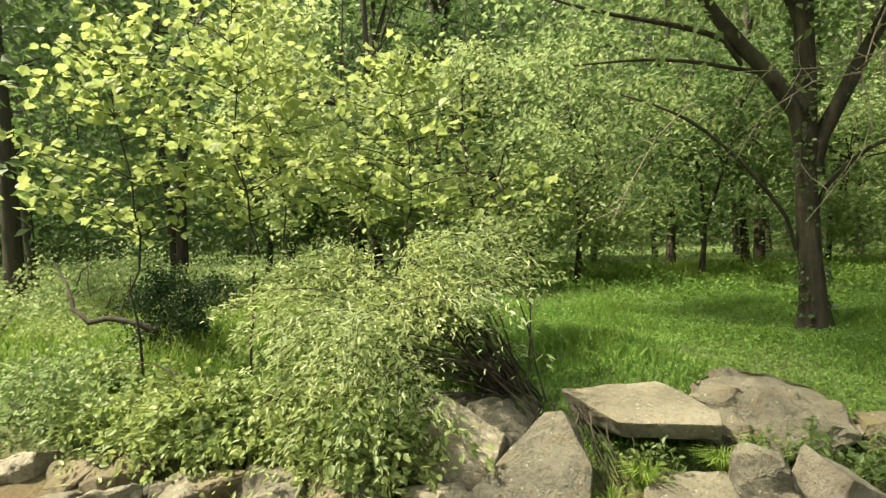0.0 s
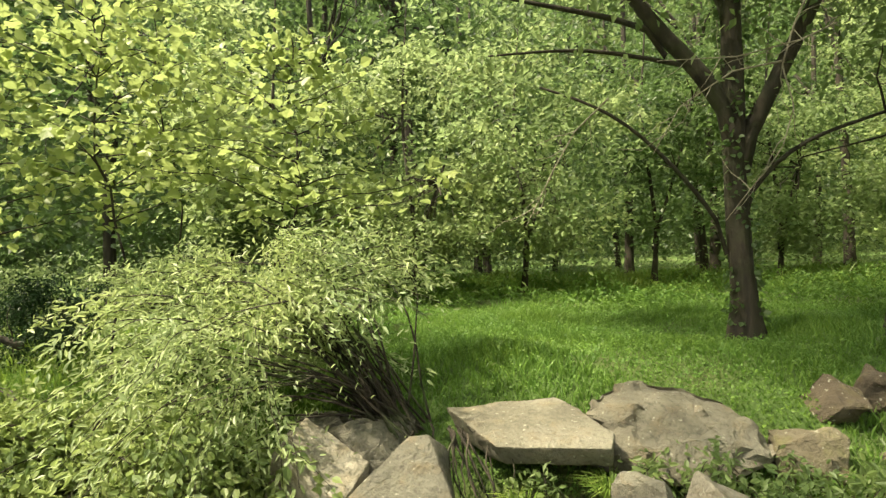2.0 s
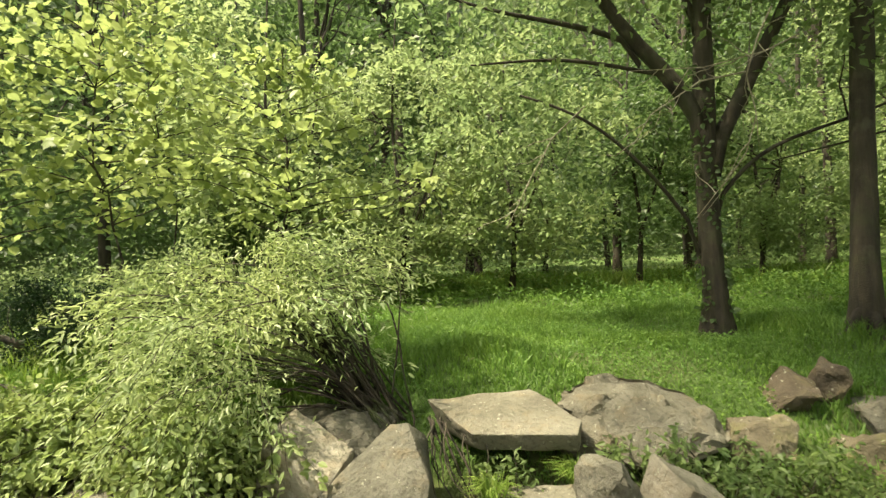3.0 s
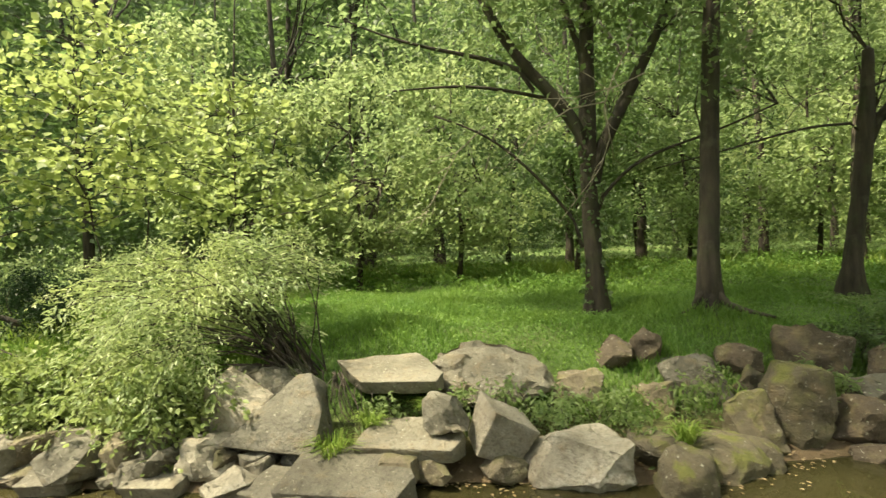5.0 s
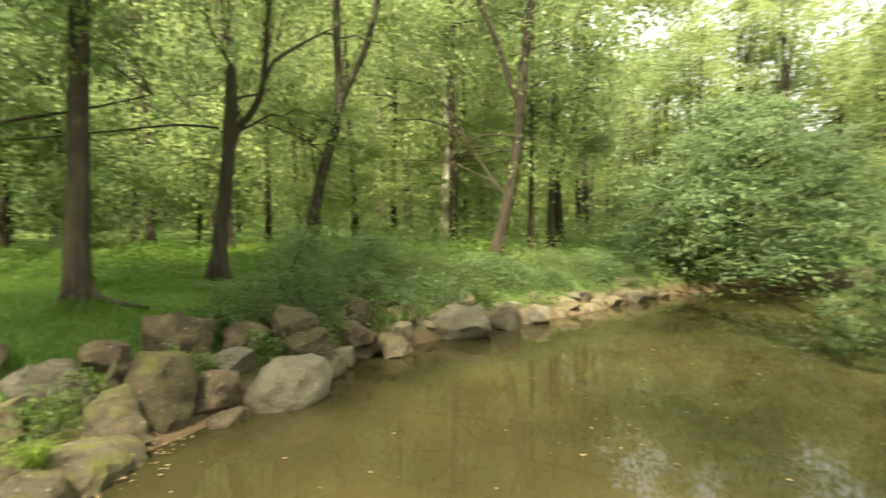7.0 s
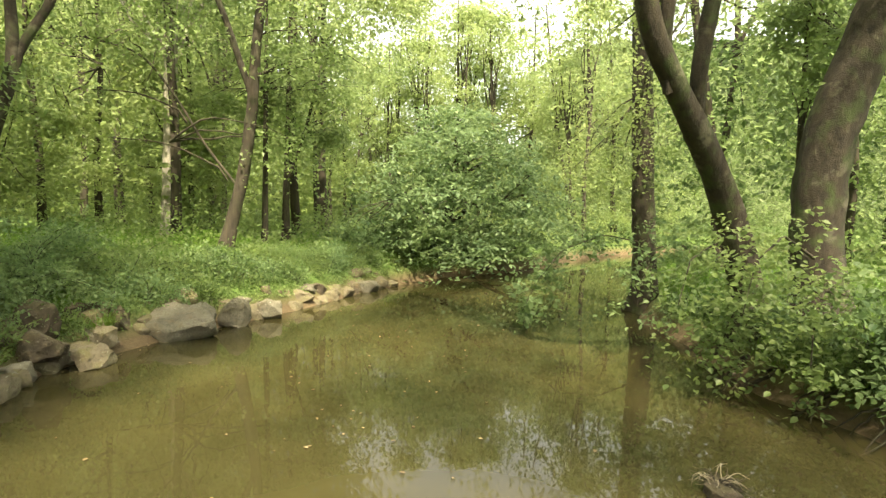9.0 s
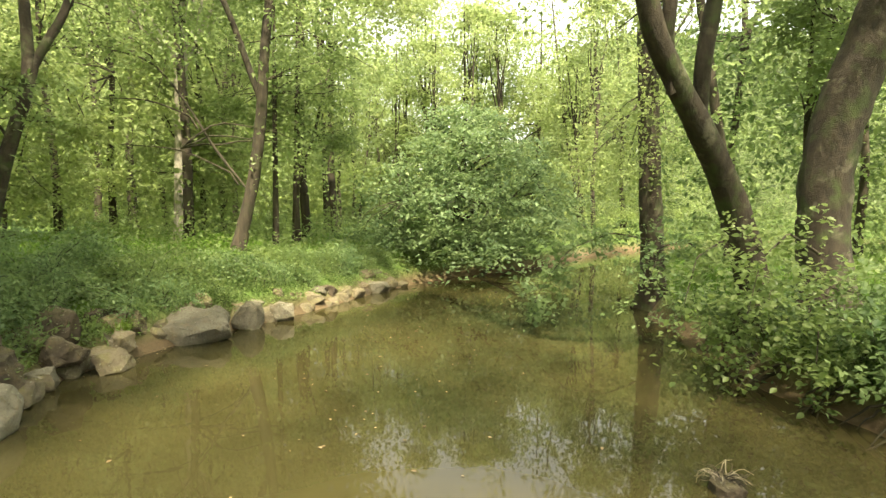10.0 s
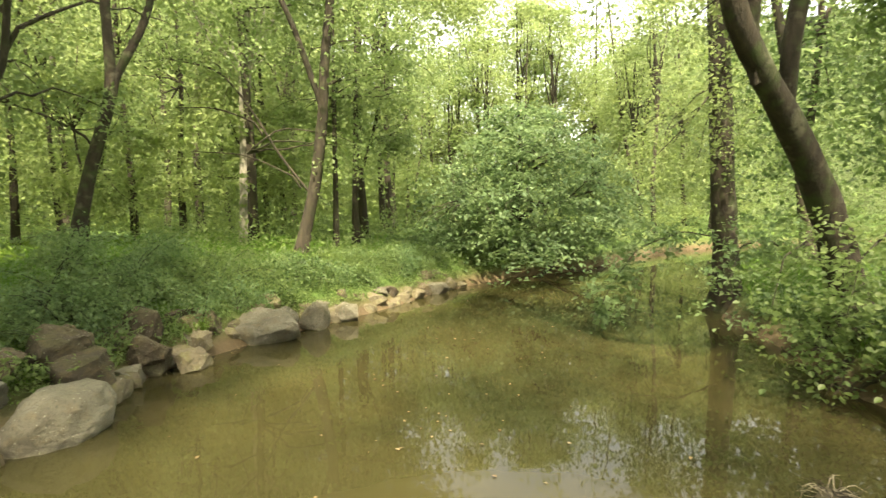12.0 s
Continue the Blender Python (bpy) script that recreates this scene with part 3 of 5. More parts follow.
for k in range(16):
    sx = -6.4 + 4.2 * (k + shore_rng.random()) / 16
    sy = float(np.interp(sx, [p[0] for p in FAR_SHORE], [p[1] for p in FAR_SHORE]))
    sw = 0.38 + 0.3 * shore_rng.random()
    boulder(sx, sy + 0.02 + 0.45 * shore_rng.random(), -0.04 + 0.2 * shore_rng.random(), sw, sw * 0.75, sw * 0.55, shore_rng.random() * 360, tone=("pale", "tan", "pale", "grey")[k % 4])
boulder(4.85, 5.75, 0.12, 0.80, 0.60, 0.62, 20, tone='brown')
boulder(6.05, 6.05, 0.12, 0.72, 0.55, 0.46, 70, tone='brown')
boulder(6.55, 5.78, -0.06, 0.58, 0.42, 0.34, 10, tone='tan')
boulder(7.0, 6.1, 0.10, 0.4, 0.3, 0.36, 40, tone='tan')
boulder(7.15, 6.70, 0.42, 0.55, 0.40, 0.36, -40, tone='brown')
boulder(8.95, 6.55, 0.36, 0.60, 0.40, 0.36, -50, tone='tan')


# ---- trees ----
def at_land(x, y):
    return float(land(np.array([x]), np.array([y]))[0])


def trunk_skin(points, radii, rng, sides=12, flare=0.5):
    """A trunk through the points, root flare at its foot."""
    pts = np.asarray(points, float)
    s = np.concatenate([[0], np.cumsum(np.linalg.norm(np.diff(pts, axis=0), axis=1))])
    fine = np.linspace(0, s[-1], max(8, int(s[-1] / 0.22)))
    p = np.stack([np.interp(fine, s, pts[:, k]) for k in range(3)], 1)
    for _ in range(6):
        p[1:-1] = (p[:-2] + 2 * p[1:-1] + p[2:]) / 4
    r = np.interp(fine, s, radii) * (1 + flare * np.exp(-fine / 0.22))
    v, q, t = tube(p, r, sides, 0.035, rng)
    low = fine < 0.7
    ring = v[:-1].reshape(len(p), sides, 3)
    a = np.arange(sides)
    for i in np.nonzero(low)[0]:
        lobe = 1 + 0.30 * np.exp(-fine[i] / 0.25) * np.cos(a / sides * 2 * np.pi * 4 + 0.6)
        ring[i] = p[i] + (ring[i] - p[i]) * lobe[:, None]
    ring[0, :, 2] -= 0.25
    return np.concatenate([ring.reshape(-1, 3), v[-1:]]), q, t


def one_mesh(name, skins, mat):
    v, f = joined(skins)
    return np_mesh(name, v, f, mat, True)


def make_tree(name, x, y, stems, crown, label, seed, bark=M_BARK, leaf=M_LEAF, category="tree", leaf_size=0.13, group="", per=46, spread=0.36, twigs=26, flat=1.8, far=False, tiers=()):
    """stems: lists of (dx, dy, dz, radius) from the foot; crown: (centre, radii, number of clumps), several allowed."""
    rng = np.random.default_rng(seed)
    ob = thing(name, x, y, at_land(x, y), label, category, group)
    borne = []
    for i, st in enumerate(stems):
        st = np.array(st, float)
        skin = trunk_skin(st[:, :3], st[:, 3], rng, 14 if i == 0 else 8, 0.5 if i == 0 else 0.0)
        borne.append(part_mesh("trunk" if i == 0 else "limb", one_mesh("trunk", [skin], bark), ob))
    anchor = np.concatenate([np.array(st, float)[len(st) // 2:, :3] for st in stems])
    owner = np.concatenate([np.full(len(st) - len(st) // 2, i) for i, st in enumerate(stems)])
    cl = np.concatenate([crown_clumps(rng, c, r, n) for c, r, n in crown])
    for cx, cy, cz, reach, droop, n in tiers:
        ang, rad = rng.random(n) * 2 * np.pi, np.sqrt(rng.random(n)) * (.75 + .25 * rng.random(n))
        rad *= 1 + .16 * np.sin(ang * 3 + cz * 4) + .1 * np.sin(ang * 7 + cz * 9)
        layer = np.stack([cx + reach * rad * np.cos(ang), cy + reach * rad * np.sin(ang), cz - droop * rad ** 2 + .09 * rng.standard_normal(n)], 1)
        cl = np.concatenate([cl, layer])
    skins, bearers = [], []
    for k in rng.choice(len(cl), min(twigs, len(cl)), replace=False):
        cost = np.linalg.norm(anchor - cl[k], axis=1) + 50 * (anchor[:, 2] > cl[k, 2] + 0.3)
        a, own = anchor[np.argmin(cost)], owner[np.argmin(cost)]
        bearers.append(borne[own])
        far = np.linalg.norm(cl[k] - a)
        p = curve_points(a, cl[k], 8, 0.05, rng, 0.08 * far)
        skins.append(tube(p, np.linspace(0.010 + 0.008 * far, 0.005, 8), 5))
    if far:
        part_mesh("branchwork", one_mesh("branchwork", skins, bark), ob, kind="stuff")
    else:
        for s, b in zip(skins, bearers):
            part_mesh("branch", one_mesh("branch", [s], bark), b)
    v, f = leaves_on(cl, per, spread, leaf_size, rng, flat, thin=.16 if tiers else .4)
    part_mesh("crown", np_mesh("crown", v, f, leaf), ob)
    return ob


# the forked tree on the meadow, with thin low limbs and dead twigs
tree_a = make_tree(
    "forked_tree", 0.95, 7.9,
    [[(0, 0, 0, .155), (-.04, 0, .9, .14), (-.07, 0, 2.2, .135), (-.05, 0, 3.2, .14), (-.02, .05, 4.2, .115), (.02, .1, 5.4, .10), (-.1, .2, 8.5, .07)],
     [(-.08, 0, 2.7, .11), (-.18, -.1, 3.1, .11), (-.5, -.2, 3.45, .10), (-.98, -.3, 3.95, .09), (-1.36, -.4, 4.5, .075), (-1.7, -.5, 5.3, .07), (-2.6, -.6, 7.2, .04)],
     [(0, 0, 2.4, .10), (.34, 0, 3.0, .10), (.68, .1, 3.7, .09), (1.06, .1, 4.4, .075), (1.4, .1, 5.2, .06), (2.0, .2, 7.0, .04)],
     [(-.20, 0, 1.35, .03), (-.45, -.2, 1.75, .028), (-.95, -.4, 2.35, .025), (-1.6, -.6, 2.95, .02), (-2.4, -.7, 3.25, .015)],
     [(.0, 0, 1.7, .03), (.35, .1, 2.2, .03), (.8, .2, 2.55, .026), (1.7, .2, 2.75, .02), (2.8, .3, 3.2, .012)],
     [(-.86, -.27, 3.85, .04), (-1.3, -.34, 4.1, .04), (-2.0, -.5, 4.25, .035), (-3.0, -.7, 4.5, .022), (-3.8, -.8, 4.9, .012)],
     [(-.42, -.18, 3.42, .03), (-.9, -.25, 3.55, .03), (-1.8, -.5, 3.75, .026), (-3.0, -.9, 3.65, .012)],
     [(-.03, .04, 4.0, .06), (-.25, .12, 4.7, .05), (-.38, .22, 5.2, .05), (-.6, .5, 6.2, .03)],
     # unseen limb and creekward crown lobes, added to shade rocks and meadow
     [(-.16, .1, 5.6, .07), (-.1, -1.2, 7.2, .06), (0, -3.0, 8.0, .05), (.1, -4.8, 8.3, .03)]],
    [((.2, -.4, 8.6), (4.6, 4.4, 2.6), 420), ((.6, -4.6, 8.6), (3.4, 2.6, 1.4), 150), ((-1.6, -3.0, 8.8), (2.6, 2.2, 1.0), 130), ((-3.9, -3.1, 8.7), (1.8, 1.6, .8), 50), ((-2.4, 0, 4.6), (1.8, 1.4, .8), 30), ((1.6, .8, 4.4), (1.6, 1.3, .9), 34), ((.0, .9, 5.7), (3.6, 2.4, 1.1), 99), ((-2.8, .2, 3.3), (1.5, 1.2, .7), 24), ((-1.6, 1.2, 2.6), (1.2, 1.0, .5), 12)],
    "tall forked tree with dark ivy-flecked bark on the meadow", 21, leaf_size=0.12, twigs=60)


def dead_branch(parent, points, seed):
    rng = np.random.default_rng(seed)
    pts = np.array(points, float)
    s = np.linspace(0, len(pts) - 1, 4 * len(pts))
    p = np.stack([np.interp(s, np.arange(len(pts)), pts[:, k]) for k in range(3)], 1)
    main = part_mesh("dead_branch", one_mesh("dead_branch", [tube(p, np.linspace(.012, .004, len(p)), 6)], M_TWIG), parent, "bare pale dead branch")
    for k in range(3, len(p) - 1, 2):
        d = unit(rng.standard_normal(3) + np.array([-.6, 0, -.7])) * (.25 + .5 * rng.random())
        part_mesh("twig", one_mesh("twig", [tube(curve_points(p[k], p[k] + d, 6, .08, rng, -.03), np.linspace(.006, .002, 6), 4)], M_TWIG), main)


dead_branch(tree_a, [(.5, -.9, 3.9), (.28, -1.1, 3.5), (.12, -1.2, 3.05), (.18, -1.3, 2.6), (.02, -1.4, 2.15), (-.55, -1.5, 1.45)], 3)
dead_branch(tree_a, [(.12, -1.2, 3.1), (-.35, -1.2, 3.05), (-.9, -1.3, 2.7), (-1.2, -1.4, 2.2)], 4)
dead_branch(tree_a, [(.7, -1.0, 3.5), (.3, -1.2, 3.3), (-.3, -1.2, 3.2), (-1.1, -1.2, 3.25)], 5)
dead_branch(tree_a, [(-1.6, -.8, 3.0), (-2.0, -1.0, 2.6), (-2.3, -1.0, 2.1), (-2.6, -1.1, 1.5)], 6)

def ivy(parent, line, n, seed, label):
    """Small leaves climbing a trunk that runs through the given points (x, y, z, radius)."""
    rng = np.random.default_rng(seed)
    ln = np.array(line, float)
    z = ln[0, 2] + (ln[-1, 2] - ln[0, 2]) * rng.random(n) ** 1.2
    a = rng.random(n) * 2 * np.pi
    keep = np.sin(a * 2 + z * 2.1) + .6 * np.sin(z * 5 + a) > -.2
    z, a = z[keep], a[keep]
    at = [np.interp(z, ln[:, 2], ln[:, k]) for k in (0, 1, 3)]
    rr = at[2] + .01 + .05 * rng.random(len(z))
    p = np.stack([at[0] + rr * np.cos(a), at[1] + rr * np.sin(a), z], 1)
    v, f = leaf_arrays(p, .05 + .05 * rng.random(len(z)), rng, .6, .42, rich=True, axis=np.stack([np.cos(a), np.sin(a), 0 * a - .6], 1))
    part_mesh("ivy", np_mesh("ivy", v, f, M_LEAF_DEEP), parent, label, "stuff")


ivy(tree_a, [(0, 0, .2, .16), (-.04, 0, .9, .14), (-.07, 0, 2.2, .14), (-.05, 0, 3.2, .15), (-.02, .05, 4.4, .11)], 700, 91, "dark ivy leaves climbing the bark")

tree_b = make_tree(
    "straight_tree", 2.56, 7.7,
    [[(0, 0, 0, .17), (.0, 0, .8, .15), (.08, .1, 1.7, .14), (.14, .2, 2.7, .135), (.2, .2, 4.0, .125), (.28, .2, 5.5, .12), (.4, .3, 9.5, .08)]],
    # second crown lobe is added out of view, to shade the right-hand rocks
    [((.6, -.6, 9.0), (3.6, 3.9, 2.6), 230), ((-2.7, -4.3, 9.0), (2.8, 2.6, 1.0), 95)], "slim straight tree with reddish-brown bark and spreading roots", 22, twigs=30)
rng_root = np.random.default_rng(8)
for ang, ln in ((-40, .9), (-150, .6), (-95, .5), (20, .7)):
    c, s_ = math.cos(radians(ang)), math.sin(radians(ang))
    pr = np.array([(0.10 * c, 0.10 * s_, .28), (.28 * c, .28 * s_, .10), (.55 * ln * c, .55 * ln * s_, .04), (ln * c, ln * s_, -.03)])
    part_mesh("root", one_mesh("root", [tube(pr, [.07, .055, .04, .02], 7, .05, rng_root)], M_BARK), tree_b)

make_tree(
    "broken_tree", 5.34, 9.73,
    [[(0, 0, 0, .19), (.05, 0, .8, .14), (.22, 0, 1.9, .13), (.33, 0, 2.9, .14), (.36, 0, 3.6, .11), (.40, 0, 4.25, .09)],
     [(.36, 0, 2.9, .07), (.62, -.1, 3.2, .075), (.95, -.2, 3.55, .07), (1.02, -.2, 4.4, .06), (1.15, -.2, 5.6, .05), (1.4, 0, 7.5, .03)],
     [(1.0, -.2, 4.3, .04), (1.5, -.3, 4.75, .035), (2.2, -.4, 5.2, .025), (3.0, -.4, 5.7, .015)],
     [(.3, 0, 3.0, .025), (-.6, -.2, 3.0, .022), (-1.8, -.3, 2.7, .018), (-3.2, -.4, 2.4, .01)]],
    [((.8, -.9, 8.0), (3.2, 3.4, 2.0), 180), ((-.6, .6, 5.4), (1.6, 1.2, .8), 24), ((2.6, .4, 3.6), (1.3, 1.2, .7), 18)],
    "broken-topped tree with one crooked living limb", 23, leaf_size=0.12)
make_tree(
    "twin_stem_tree", 8.1, 11.0,
    [[(0, 0, -.1, .18), (.15, -.1, 1.1, .15), (.37, -.25, 2.3, .14), (.75, -.5, 3.8, .125), (.77, -.52, 4.3, .115), (.73, -.49, 5.7, .10), (.75, -.5, 7.2, .09), (.8, -.5, 10, .05)],
     [(.76, -.5, 4.0, .10), (.9, -.6, 4.5, .095), (1.33, -.9, 5.4, .085), (1.63, -1.1, 6.9, .075), (1.75, -1.15, 7.6, .07), (1.9, -1.2, 10, .04)],
     [(.5, -.33, 2.8, .03), (-.3, .1, 3.4, .025), (-1.4, .5, 3.6, .012)]],
    [((.8, .2, 9.0), (3.2, 3.0, 2.4), 190), ((-1.6, .9, 4.8), (1.6, 1.4, .9), 26), ((2.2, 1.0, 6.0), (1.6, 1.4, .8), 26)], "twin-stemmed grey-brown tree behind the shrubs", 24, M_BARK_GREY, leaf_size=.13)


def aside(r, z, radius):
    """A point of a stem in the plane that faces the near bank's tip."""
    return .36 * r, -.93 * r, z, radius


make_tree(
    "leaning_meadow_tree", 13.86, 9.55,
    [[aside(0, -.05, .23), aside(.22, .9, .185), aside(.53, 2.1, .17), aside(.79, 3.85, .16), aside(.88, 5.0, .15), aside(.96, 6.1, .135), aside(1.2, 7.9, .12), aside(1.4, 10.5, .07)],
     [aside(.82, 4.4, .09), aside(.55, 5.2, .095), aside(-.05, 7.0, .085), aside(-.5, 7.9, .075), aside(-1.0, 9.5, .04)],
     [aside(.45, 1.8, .036), aside(-.1, 2.5, .036), aside(-.6, 3.15, .036), aside(-1.17, 4.2, .034), aside(-2.2, 5.6, .03), aside(-4.1, 6.0, .02)],
     [aside(-1.0, 3.9, .03), aside(-2.3, 4.5, .022), aside(-3.6, 4.5, .012)],
     [aside(.1, 2.3, .025), aside(-1.5, 3.1, .02), aside(-3.2, 3.2, .01)]],
    [((.6, -.6, 9.2), (3.6, 3.6, 2.4), 220), ((.9, -1.6, 3.4), (.7, .7, .8), 20), ((-1.0, 1.6, 6.4), (2.0, 2.0, .9), 46), ((.9, -2.2, 6.2), (1.3, 1.3, 1.3), 40)],
    "tall leaning forked tree at the meadow's edge", 25, M_BARK, leaf_size=.14)
make_tree("slim_tree", 15.85, 9.62, [[(0, 0, 0, .11), (.05, 0, 2, .09), (.1, 0, 5, .07), (.2, 0, 8, .03)]],
          [((.1, 0, 5.4), (1.8, 1.8, 2.2), 90)], "slim young tree in the meadow", 26, leaf_size=.13)
make_tree("slim_tree", 16.5, 9.26, [[(0, 0, 0, .15), (.0, 0, 1.5, .11), (.12, 0, 3, .10), (.2, 0, 5, .07), (.3, 0, 8, .03)],
                                    [(.05, 0, 2, .06), (.5, -.4, 3.6, .06), (.9, -.8, 6, .03)]],
          [((.3, -.2, 5.6), (2.0, 2.0, 2.4), 110)], "young forked tree in the meadow", 27, leaf_size=.13)
make_tree("pale_tree", 16.3, 13.9, [[(0, 0, 0, .30), (.1, 0, 2.5, .25), (.2, 0, 6, .22), (.3, 0, 14, .12)]],
          [((.3, 0, 12), (4, 4, 4), 150)], "thick pale-barked tree standing in the woods", 28, M_BARK_PALE, leaf_size=.2, spread=.6)

# the near bank's trees, light put into their crowns by the lighter leaf copy
make_tree(
    "bank_tree", 14.22, -1.86,
    [[(0, 0, -.1, .34), (-.05, 0, .8, .27), (-.05, .1, 2.5, .25), (.0, .2, 5, .23), (.0, .3, 7, .20), (0, .3, 11, .1)]],
    [((0, .4, 9.2), (3.4, 3.4, 2.8), 170), ((-.6, .9, 4.2), (1.3, 1.2, 1.6), 50)],
    "ivy-clad upright tree at the water's edge", 31, M_BARK_GREY, M_LEAF_BRIGHT, leaf_size=.10)
make_tree(
    "leaning_tree", 10.0, -3.2,
    [[(0, 0, -.15, .30), (-.2, .2, .9, .235), (-.55, .55, 1.95, .205), (-.95, .9, 2.6, .185), (-1.36, 1.24, 3.15, .165), (-1.97, 1.74, 3.92, .145), (-2.2, 1.9, 4.7, .13), (-2.4, 2.0, 6.2, .11), (-2.5, 2.0, 8.5, .08)],
     [(-1.12, 1.03, 2.85, .05), (-1.32, 1.14, 3.3, .10), (-1.4, 1.08, 3.8, .11), (-1.45, .95, 4.6, .10), (-1.5, .75, 6.0, .08), (-1.5, .5, 8, .04)],
     [(-1.66, 1.48, 3.5, .05), (-1.92, 1.62, 4.05, .085), (-2.0, 1.48, 4.6, .085), (-2.0, 1.25, 6.0, .06), (-2.0, 1.0, 8, .03)]],
    # last two lobes are added above the view to darken the water's sky reflection
    [((-1.4, 1.1, 8.2), (3.4, 3.2, 2.0), 190), ((.4, 2.2, 5.4), (1.4, 1.4, .9), 34), ((-2.0, 4.9, 8.6), (3.6, 2.8, 1.1), 110), ((2.8, 6.2, 7.5), (3.2, 3.2, 1.1), 190)],
    "thick grey tree leaning over the creek", 32, M_BARK_GREY, M_LEAF_BRIGHT, leaf_size=.10)
make_tree(
    "crooked_tree", 9.72, -3.99,
    [[(0, 0, -.2, .41), (-.05, .1, .8, .33), (-.05, .2, 1.7, .32), (0, .02, 2.9, .32), (.05, -.4, 4.0, .32), (.05, -.75, 5.2, .31), (.1, -.9, 8.5, .2)]],
    [((0, -.6, 8.6), (3.6, 3.4, 2.4), 190), ((-.2, .2, 5.9), (2.2, 1.6, .7), 40)],
    "massive crooked tree with dark smooth bark", 33, M_BARK_GREY, M_LEAF_BRIGHT, leaf_size=.10)
make_tree("slim_tree", 11.82, -4.24, [[(0, 0, 0, .08), (.1, 0, 1.5, .06), (-.1, .1, 3, .05), (.1, 0, 6, .02)], [(0, 0, 1.6, .04), (.2, -.5, 2.6, .04), (.3, -.7, 4.5, .02)]],
          [((0, -.1, 3.8), (1.3, 1.3, 1.9), 80)], "slim dark sapling on the near bank", 34, leaf_size=.12)

# unseen tall trees added behind the walker, crowns cutting sky light over the creek
for i, (x, y, h) in enumerate(((-1.5, -7.0, 11.0), (0.5, -12.5, 12.0))):
    make_tree("bank_tree", x, y, [[(0, 0, -.1, .3), (.1, .1, 3, .24), (0, .3, 7, .19), (.2, .8, h, .08)]],
              [((.3, 1.4, h), (4.0, 4.4, 2.2), 170)], "unseen tall dark tree added behind the near bank's edge", 36 + i, M_BARK_GREY, leaf_size=.16, spread=.45, twigs=16, group="tall trees of the near bank")

# unseen tree, added so its crown lobes dapple the rocks and water with shade
make_tree("bank_tree", -5.6, -1.4, [[(0, 0, -.1, .26), (.2, .2, 3, .21), (.4, .8, 7, .16), (.3, .6, 10.5, .07)], [(.35, .6, 6, .10), (1.2, 2.4, 8.2, .07), (2.2, 3.8, 9.2, .04)]],
          [((0, .4, 10), (2.4, 2.0, 1.4), 75), ((1.8, 3.9, 9.3), (1.8, 1.5, .8), 16), ((3.2, 4.3, 9.3), (1.6, 1.5, .8), 14)], "unseen tall tree added over the creek for shade", 38, M_BARK_GREY, leaf_size=.16, spread=.4, twigs=16, group="tall trees of the near bank")

# the tree that hangs over the bend, in flat layers
make_tree(
    "overhanging_tree", 21.6, 5.6,
    [[(0, 0, -.2, .26), (-.3, -.5, 1.0, .20), (-.5, -.8, 2.4, .15), (-.5, -.9, 4.8, .06)],
     [(-.1, -.2, .5, .11), (-1.0, -1.6, 1.5, .09), (-1.6, -2.8, 1.6, .05)],
     [(-.1, 0, .5, .11), (-1.3, .4, 1.7, .09), (-2.4, .8, 1.7, .05)],
     [(-.4, -.7, 2.0, .08), (-1.4, -1.4, 3.0, .05), (-2.2, -2.0, 3.1, .03)],
     [(-.4, -.7, 2.4, .08), (.2, -2.0, 3.4, .05), (.4, -3.0, 3.4, .03)]],
    [((-.6, -.8, 4.9), (1.2, 1.4, .5), 16)],
    "low bluish-green tree hanging over the creek bend", 35, leaf=M_LEAF_OVER, leaf_size=.17, per=42, spread=.34, flat=3.0, twigs=60,
    tiers=((-.5, -1.0, 5.1, 1.6, .4, 30), (-.5, -1.1, 4.4, 2.8, .7, 66), (-.6, -1.1, 3.55, 3.8, 1.0, 104), (-.7, -1.1, 2.7, 4.6, 1.2, 140), (-.8, -1.1, 1.85, 5.1, 1.4, 176), (-1.0, -.8, .85, 4.8, .9, 140), (-2.4, -.2, .8, 3.4, .8, 110)))
rng_snag = np.random.default_rng(5)
snag = thing("fallen_log", 19.6, 3.3, 0.0, "brown dead log leaning out of the dark water", "log")
part_mesh("log", one_mesh("log", [tube([(-.9, .4, -.15), (0, 0, .25), (.7, -.5, .65), (1.2, -1.0, .95)], [.08, .08, .07, .05], 8, .06, rng_snag)], M_BARK_GREY), snag)
part_mesh("limb", one_mesh("limb", [tube([(0, 0, .25), (-.2, -.5, .3), (-.3, -1.1, .2)], [.04, .03, .02], 6)], M_BARK_GREY), snag)


